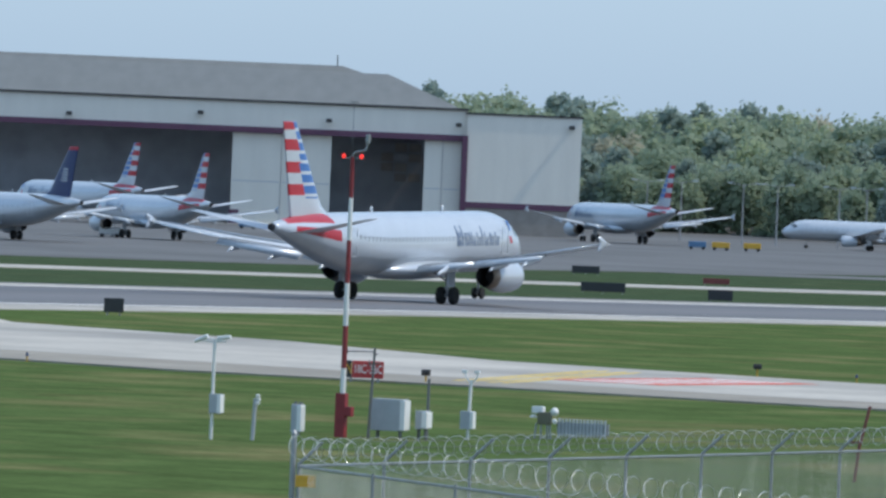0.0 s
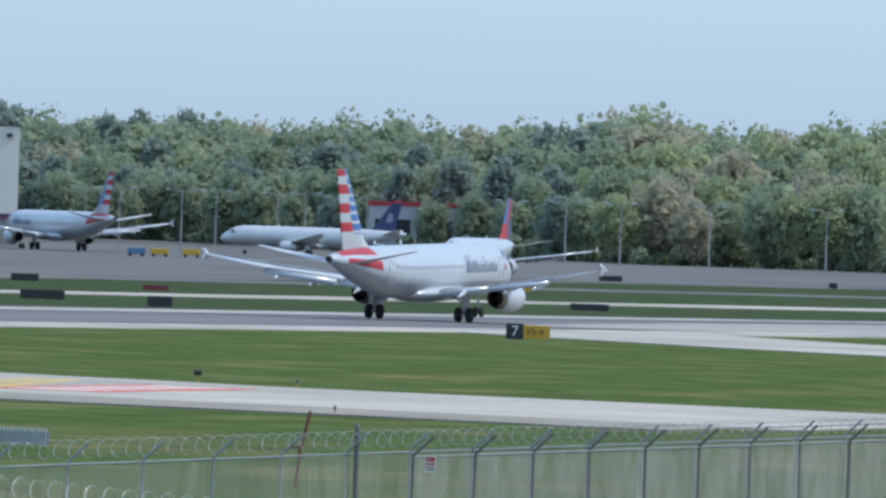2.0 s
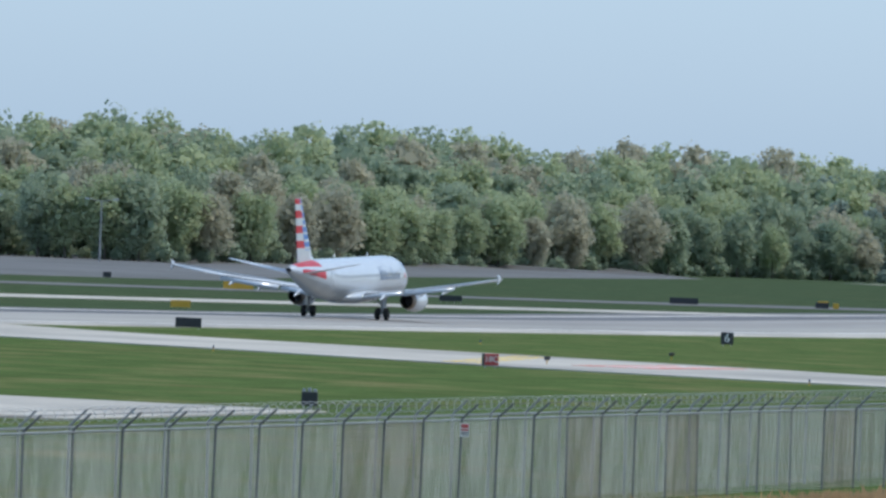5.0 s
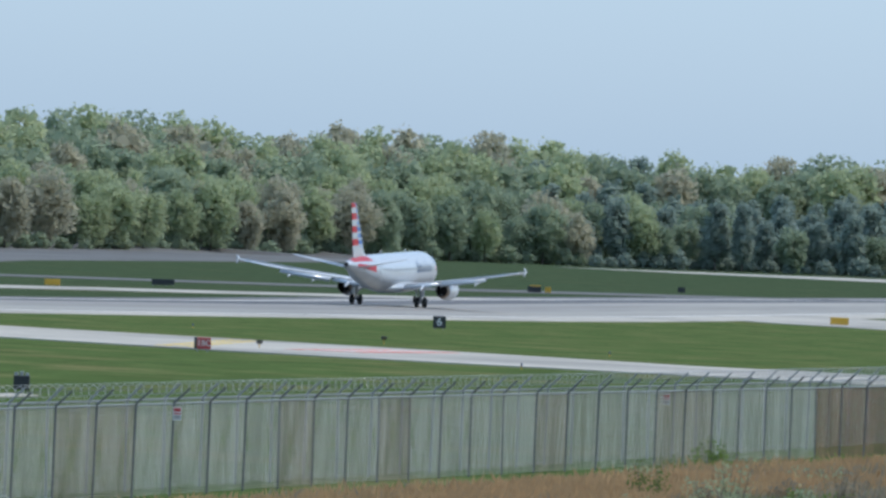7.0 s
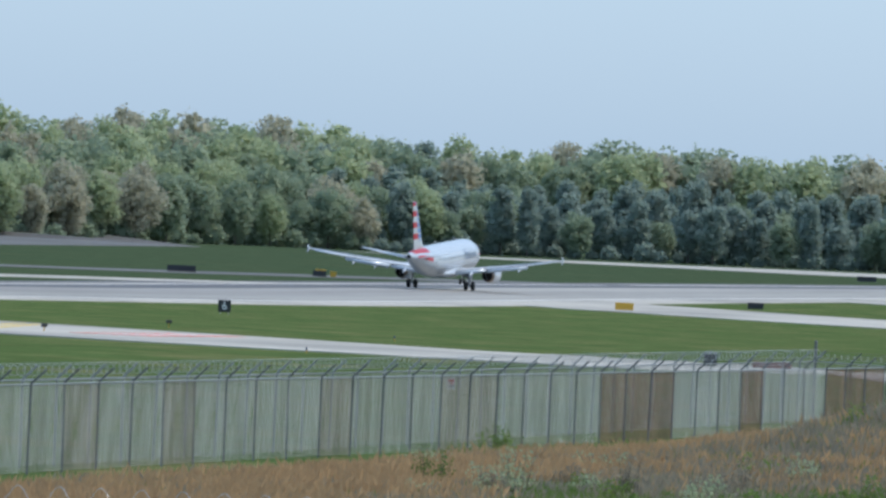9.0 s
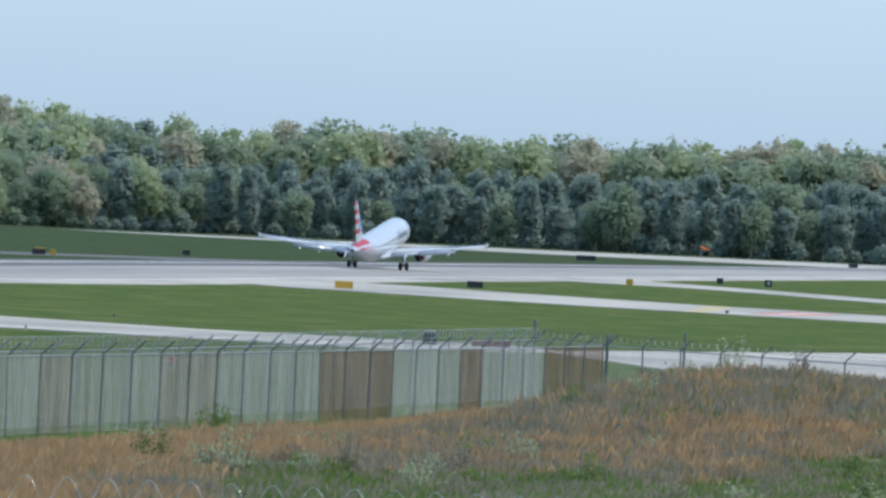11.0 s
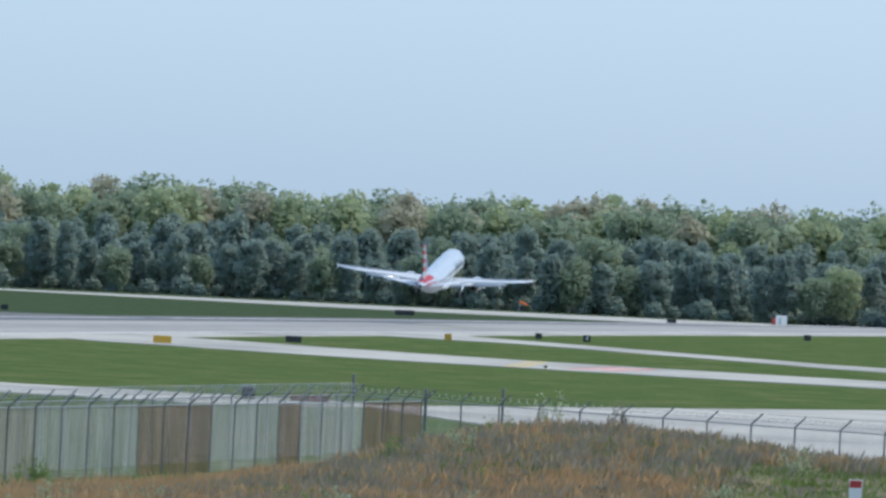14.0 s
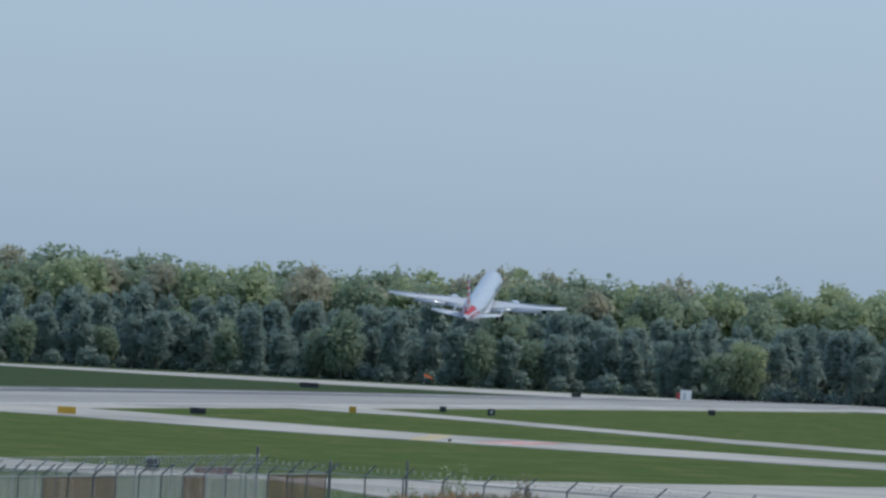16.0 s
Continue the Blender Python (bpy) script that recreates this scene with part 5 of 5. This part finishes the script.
def woods():
    rng = random.Random(5)
    used = set()
    rows = [(8, 13.5, 19.5, 7.6), (38, 17, 22, 8.6)]
    for row, (back_off, lo, hi, gap) in enumerate(rows):
        az = -26.6
        while az < -5.2:
            d = wood_edge(az) + back_off + rng.uniform(-7, 9)
            x, y = by(az, d)
            k = kind_of(az, rng, 0)
            model, label = rng.choice(MODELS[k])
            h = rng.uniform(lo, hi) * (1.05 if k == 3 else 1) * (0.86 if -13.6 < az < -10 and rng.random() < .3 else 1)
            s = h / 20
            m = pose(x, y, height(x, y) - .2, 0, 0, rng.uniform(0, 360))
            if id(model) not in used:
                used.add(id(model))
                t, model.matrix_basis = model, m
            else:
                t = copy_thing(model, m)
            t.scale = (s * rng.uniform(.85, 1.15), s * rng.uniform(.85, 1.15), s)
            tagged(t, label, "tree", "trees at the edge of the wood")
            az += math.degrees(gap * rng.uniform(.75, 1.3) / d)
    for ms in MODELS.values():                       # a kind that found no place stands farther back
        for model, label in ms:
            if id(model) not in used:
                x, y = by(-18 + rng.uniform(-3, 3), 1900)
                model.matrix_basis = pose(x, y, height(x, y) - .2)
                tagged(model, label, "tree", "trees at the edge of the wood")
    # the body of the wood behind, up to its skyline
    sets = []
    for k in range(4):
        for j in range(4):
            sets.append((k, crown_arrays(random.Random(100 + 7 * k + j), 20, 10 if k == 3 else 15.5, 880, .46, low=.3)))
    data = {k: [[], [], 0] for k in range(4)}
    sky_az, sky_el = [s[0] for s in SKYLINE], [s[1] for s in SKYLINE]
    for row, (back_off, frac) in enumerate(((90, .66), (140, .82), (190, .95), (250, 1.0))):
        az = -28.5
        while az < -4.8:
            d = wood_edge(az) + back_off + rng.uniform(-18, 18)
            x, y = by(az, d)
            g = height(x, y)
            want = EYE[2] + d * math.tan(radians(float(np.interp(az, sky_az, sky_el)) + .08)) - g
            dark = step(az, -14.2, -12.8)                # beyond the evergreens a higher wood shows over them, in paler leaves for haze
            h = want * (frac * (1 - .2 * dark * (row < 2)) * rng.uniform(.86, 1.0) if row < 3 else rng.uniform(.88, 1.07))
            k = kind_of(az, rng, 1)
            if az > -13.4 and row > 1:
                k = rng.choice([0, 1, 2, 2, 0])
            v, f = rng.choice([s for s in sets if s[0] == k])[1]
            a = rng.uniform(0, 6.28)
            s, sh = h / 20, min(1.5, h / 20) * rng.uniform(.85, 1.1)
            q = np.stack([x + sh * (v[:, 0] * math.cos(a) - v[:, 1] * math.sin(a)), y + sh * (v[:, 0] * math.sin(a) + v[:, 1] * math.cos(a)), g + s * v[:, 2]], 1)
            data[k][0].append(q)
            data[k][1].append(f + data[k][2])
            data[k][2] += len(v)
            az += math.degrees(7.5 * rng.uniform(.7, 1.3) / d)
    names = {0: "spring-green treetops filling the wood behind", 1: "pale budding treetops filling the wood behind", 2: "deep green treetops filling the wood behind", 3: "dark evergreen treetops filling the wood behind"}
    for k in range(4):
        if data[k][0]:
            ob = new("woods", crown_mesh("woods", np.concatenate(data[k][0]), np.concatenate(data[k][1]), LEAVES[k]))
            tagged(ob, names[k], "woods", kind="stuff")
    # saplings closing the gaps between the trunks, and undergrowth along the wood's foot
    for name, label, seed, tall, wide, count, leaf, near, far, gap in (
            ("saplings", "young trees closing the foot of the wood", 78, 11, 8.5, 420, .42, 18, 34, 4.8),
            ("undergrowth", "dark undergrowth along the foot of the wood", 77, 4.6, 7.0, 300, .38, 0, 16, 4.4)):
        v0, f0 = crown_arrays(random.Random(seed), tall, wide, count, leaf, low=.02)
        for k, a0, a1 in ((2, -27.0, -14.0), (3, -14.0, -5.0)):
            V, F, off, az = [], [], 0, a0
            while az < a1:
                d = wood_edge(az) + rng.uniform(near, far)
                x, y = by(az, d)
                V.append(v0 * rng.uniform(.6, 1.3) + np.array([x, y, height(x, y) - .4]))
                F.append(f0 + off)
                off += len(v0)
                az += math.degrees(gap * rng.uniform(.7, 1.3) / d)
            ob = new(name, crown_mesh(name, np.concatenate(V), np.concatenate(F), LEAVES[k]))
            tagged(ob, label, "undergrowth", kind="stuff")



woods()


# ---------------------------------------------------------------- rough meadow before the fence
MEADOW = material("rough_meadow_soil", (0.13, 0.135, 0.06), 0.95, vary=0.25, scale=0.4, bump=0.6, fine=5.0, second=(0.24, 0.17, 0.09), mix=(0.42, 0.62), big=0.09)
DRY = leaf_material("dry_orange_grass", (0.4, 0.265, 0.14), (0.66, 0.445, 0.24), 0.5)
STALK = leaf_material("grey_olive_stalks", (0.25, 0.22, 0.165), (0.42, 0.37, 0.27), 0.6)
GREEN = leaf_material("fresh_green_blades", (0.11, 0.18, 0.05), (0.25, 0.35, 0.09), 0.6)
paved("meadow", [(-57.0, 120), (-55.2, 215), (-50.8, 292), (-40, 278), (-22, 245), (30, 245), (30, 120)], MEADOW, "rough uncut meadow before the fence", "meadow", lift=0.07, cell=4, across=3)


def blades(name, label, mat, tufts, per, tall, wide, seed, spread=.22):
    """Tufts of upright blades; tufts: list of (x, y, scale)."""
    nr = np.random.RandomState(seed)
    n = len(tufts)
    c = np.array([(x, y, height(x, y), s) for x, y, s in tufts])
    c = np.repeat(c, per, 0)
    m = len(c)
    root = c[:, :3] + np.stack([nr.normal(0, spread, m) * c[:, 3], nr.normal(0, spread, m) * c[:, 3], np.zeros(m) - .03], 1)
    a = nr.uniform(0, 6.283, m)
    side = np.stack([np.cos(a), np.sin(a), np.zeros(m)], 1) * (wide * nr.uniform(.5, 1.3, m))[:, None]
    h = tall * c[:, 3] * nr.uniform(.45, 1.1, m)
    lean = np.stack([nr.normal(.03, .14, m), nr.normal(0, .14, m), np.ones(m)], 1) * h[:, None]
    bend = np.stack([nr.normal(.02, .15, m), nr.normal(0, .15, m), np.zeros(m)], 1) * h[:, None]
    v = np.stack([root - side, root + side, root + lean * .6 + side * .6, root + lean + bend], 1).reshape(-1, 3)
    f = np.arange(m * 4).reshape(-1, 4)
    me = bpy.data.meshes.new(name)
    me.from_pydata(v.tolist(), [], f.tolist())
    me.materials.append(mat)
    return tagged(new(name, me), label, "grass", kind="stuff")


def meadow_grass():
    rng = random.Random(21)
    dry, olive, green, verge = [], [], [], []
    for _ in range(30000):
        x, y = rng.uniform(-57, -15), rng.uniform(150, 292)
        az = math.degrees(math.atan2(x, y))
        edge = -52.6 - (294 - y) * .032
        if x < edge + .6 or (y > 268 and x > -36) or az > -4.5 or az < -21:
            continue
        off = x - edge
        p = noise.noise((x * .09, y * .05, 3.1)) + .5 * noise.noise((x * .3, y * .2, 9.0))
        s = rng.uniform(.6, 1.15)
        if off < 2.2 + 1.2 * p:
            verge.append((x, y, s * .5))
        elif x > -33 + 4 * p and y < 240:
            (green if rng.random() < .8 else olive).append((x, y, s * .75))
        elif y > 225 + 16 * p and off > 7 + 4 * p:
            rng.choice([olive, olive, olive, olive, olive, green, green, dry]).append((x, y, s * 1.1))
        elif y < 206 + 9 * p and az > -13 and off > 7:
            rng.choice([green, green, green, olive]).append((x, y, s * .8))
        else:
            (dry if rng.random() < (.82 if off < 9 + 4 * p or az < -14 else .34) + p * .6 else olive if rng.random() < .75 else green).append((x, y, s))
    blades("dry_grass", "tall dry orange-brown meadow grass", DRY, dry, 27, .56, .004, 1, .3)
    blades("dead_stalks", "grey-olive dead stalks and brambles", STALK, olive, 23, .5, .004, 2, .4)
    blades("green_grass", "fresh green uncut grass", GREEN, green, 16, .42, .006, 3, .35)
    blades("verge_grass", "short green grass along the fence foot", GREEN, verge, 12, .5, .01, 4)


meadow_grass()


def shrub(x, y, tall, wide, mat, label, seed):
    """A ragged shrub: leaning stems of uneven height with leaves scattered along them."""
    top = thing("shrub", label, "shrub", pose(x, y, height(x, y)), group="meadow shrubs")
    rng = random.Random(seed)
    bm = bmesh.new()
    verts, faces = [], []
    for i in range(rng.randint(11, 17)):
        a, h = rng.uniform(0, 6.28), tall * rng.uniform(.35, 1.0) ** 1.2
        foot = Vector((rng.uniform(-.3, .3) * wide, rng.uniform(-.3, .3) * wide, -.1))
        tip = foot + Vector((math.cos(a) * wide * rng.uniform(.1, .4), math.sin(a) * wide * .3, h))
        tube(bm, foot, tip, .014, .004, 4)
        for k in range(rng.randint(10, 34)):
            c = foot.lerp(tip, rng.uniform(.35, 1.04)) + Vector((rng.gauss(0, .09), rng.gauss(0, .09), rng.gauss(0, .05)))
            u = Vector((rng.gauss(0, 1), rng.gauss(0, 1), rng.gauss(0, 1))).normalized() * rng.uniform(.03, .07)
            v = u.cross(Vector((rng.gauss(0, 1), rng.gauss(0, 1), rng.gauss(0, 1)))).normalized() * u.length * .55
            base = len(verts)
            verts += [c - u, c + v, c + u, c - v]
            faces.append((base, base + 1, base + 2, base + 3))
    part("bare_stem", bm, BARK, top)
    part("leaves", crown_mesh("leaves", np.array([tuple(p) for p in verts]), np.array(faces), mat), mat, top)


SHRUBS = [(-13.45, 205, 1.4, .9), (-12.85, 203, 1.5, .9), (-12.0, 205, 1.6, .8), (-10.2, 205, 1.1, 1.2), (-9.3, 252, 1.5, 1.3), (-8.75, 250, 1.4, 1.4),
          (-8.3, 215, .9, 1.6), (-8.0, 228, .9, 1.8), (-9.3, 222, .9, 1.3), (-7.4, 235, 1.0, 1.8), (-11.5, 200, 1.0, 1.1), (-13.0, 200, 1.1, 1.0)]
dice = random.Random(8)
for i in range(46):
    az = dice.uniform(-13.6, -7.2)
    SHRUBS.append((az, dice.uniform(196, 212) if i % 2 else dice.uniform(212, 250), dice.uniform(.5, 1.1), dice.uniform(.7, 1.7)))
for i, (az, d, tall, wide) in enumerate(SHRUBS):
    x, y = by(az, d)
    kind = (GREEN, LEAVES[0], STALK)[i % 3]
    shrub(x, y, tall, wide, kind, ("small leafy green shrub in the rough meadow", "small pale green shrub in the rough meadow", "dry grey-brown bramble in the rough meadow")[i % 3], 300 + i)


# ---------------------------------------------------------------- what moves
def motions():
    # seconds, y along the runway, height over it, pitch, bank, heading
    flight = [(0.0, 466.5, 0, 1.2, .3, 0), (5.0, 733.5, 0, 1.5, .3, 0), (9.0, 988.0, 0, 3.2, .3, .3), (12.5, 1206.0, 1.6, 9.2, 0, .4), (13.0, 1236.0, 2.75, 9.4, .8, .4), (13.5, 1269.0, 4.05, 9.7, 1.5, .45),
              (14.0, 1304.0, 5.3, 10.6, 2.0, .55), (14.5, 1338.0, 7.0, 12.1, 1.9, .6), (15.0, 1373.0, 9.2, 13.6, 1.8, .6), (15.5, 1408.0, 12.0, 14.8, 1.9, .65), (16.0, 1445.0, 15.5, 15.7, 2.6, .7)]
    T = np.array([f[0] for f in flight])
    stops = [0, 1, 2, 3, 4, 5, 7.5, 8.5, 9.5, 10, 12.5, 13.5, 14.5, 15.25, 16]
    places = [465.6, 514.8, 566.3, 619.8, 675.3, 733.2, 886.0, 950.0, 1014.5, 1047, 1205, 1269, 1338, 1390.5, 1445]
    track = np.polyfit(stops, places, 7)
    rows = []
    for i in range(33):
        t = i * 0.5
        y = float(np.polyval(track, t))
        x = -235.2 + 2.9 * step(t, 8.0, 12.5)
        up = float(np.interp(t, [0, 11.0, 11.8, *T[3:]], [0, 0, .6, *[f[2] for f in flight[3:]]]))
        pitch = float(np.interp(t, [0, 8.0, 9.0, 10.0, 11.0, *T[3:]], [1.2, 1.6, 3.0, 5.2, 7.6, *[f[3] for f in flight[3:]]]))
        bank, head = (float(np.interp(t, T, [f[k] for f in flight])) for k in (4, 5))
        rows.append((t, pose(x, y, (lie(y) if y < 1250 else lie(1250)) + .06 + crown(y) * (1 - step(t, 10.3, 12.5)) + up, pitch, bank, head)))
    walk(jet, rows)
    start, way = taxiing.matrix_basis.copy(), 180 - 21.98 + 21
    d = Vector((math.sin(radians(way)), math.cos(radians(way)), 0)) * 5.6
    rows = []
    for t in (0.0, 4.0, 8.0, 12.0, 16.0):
        p = start.translation + d * (t - 1.5)
        rows.append((t, pose(p.x, p.y, height(p.x, p.y) + .06, 0, 0, 6 - way)))
    walk(taxiing, rows)


motions()
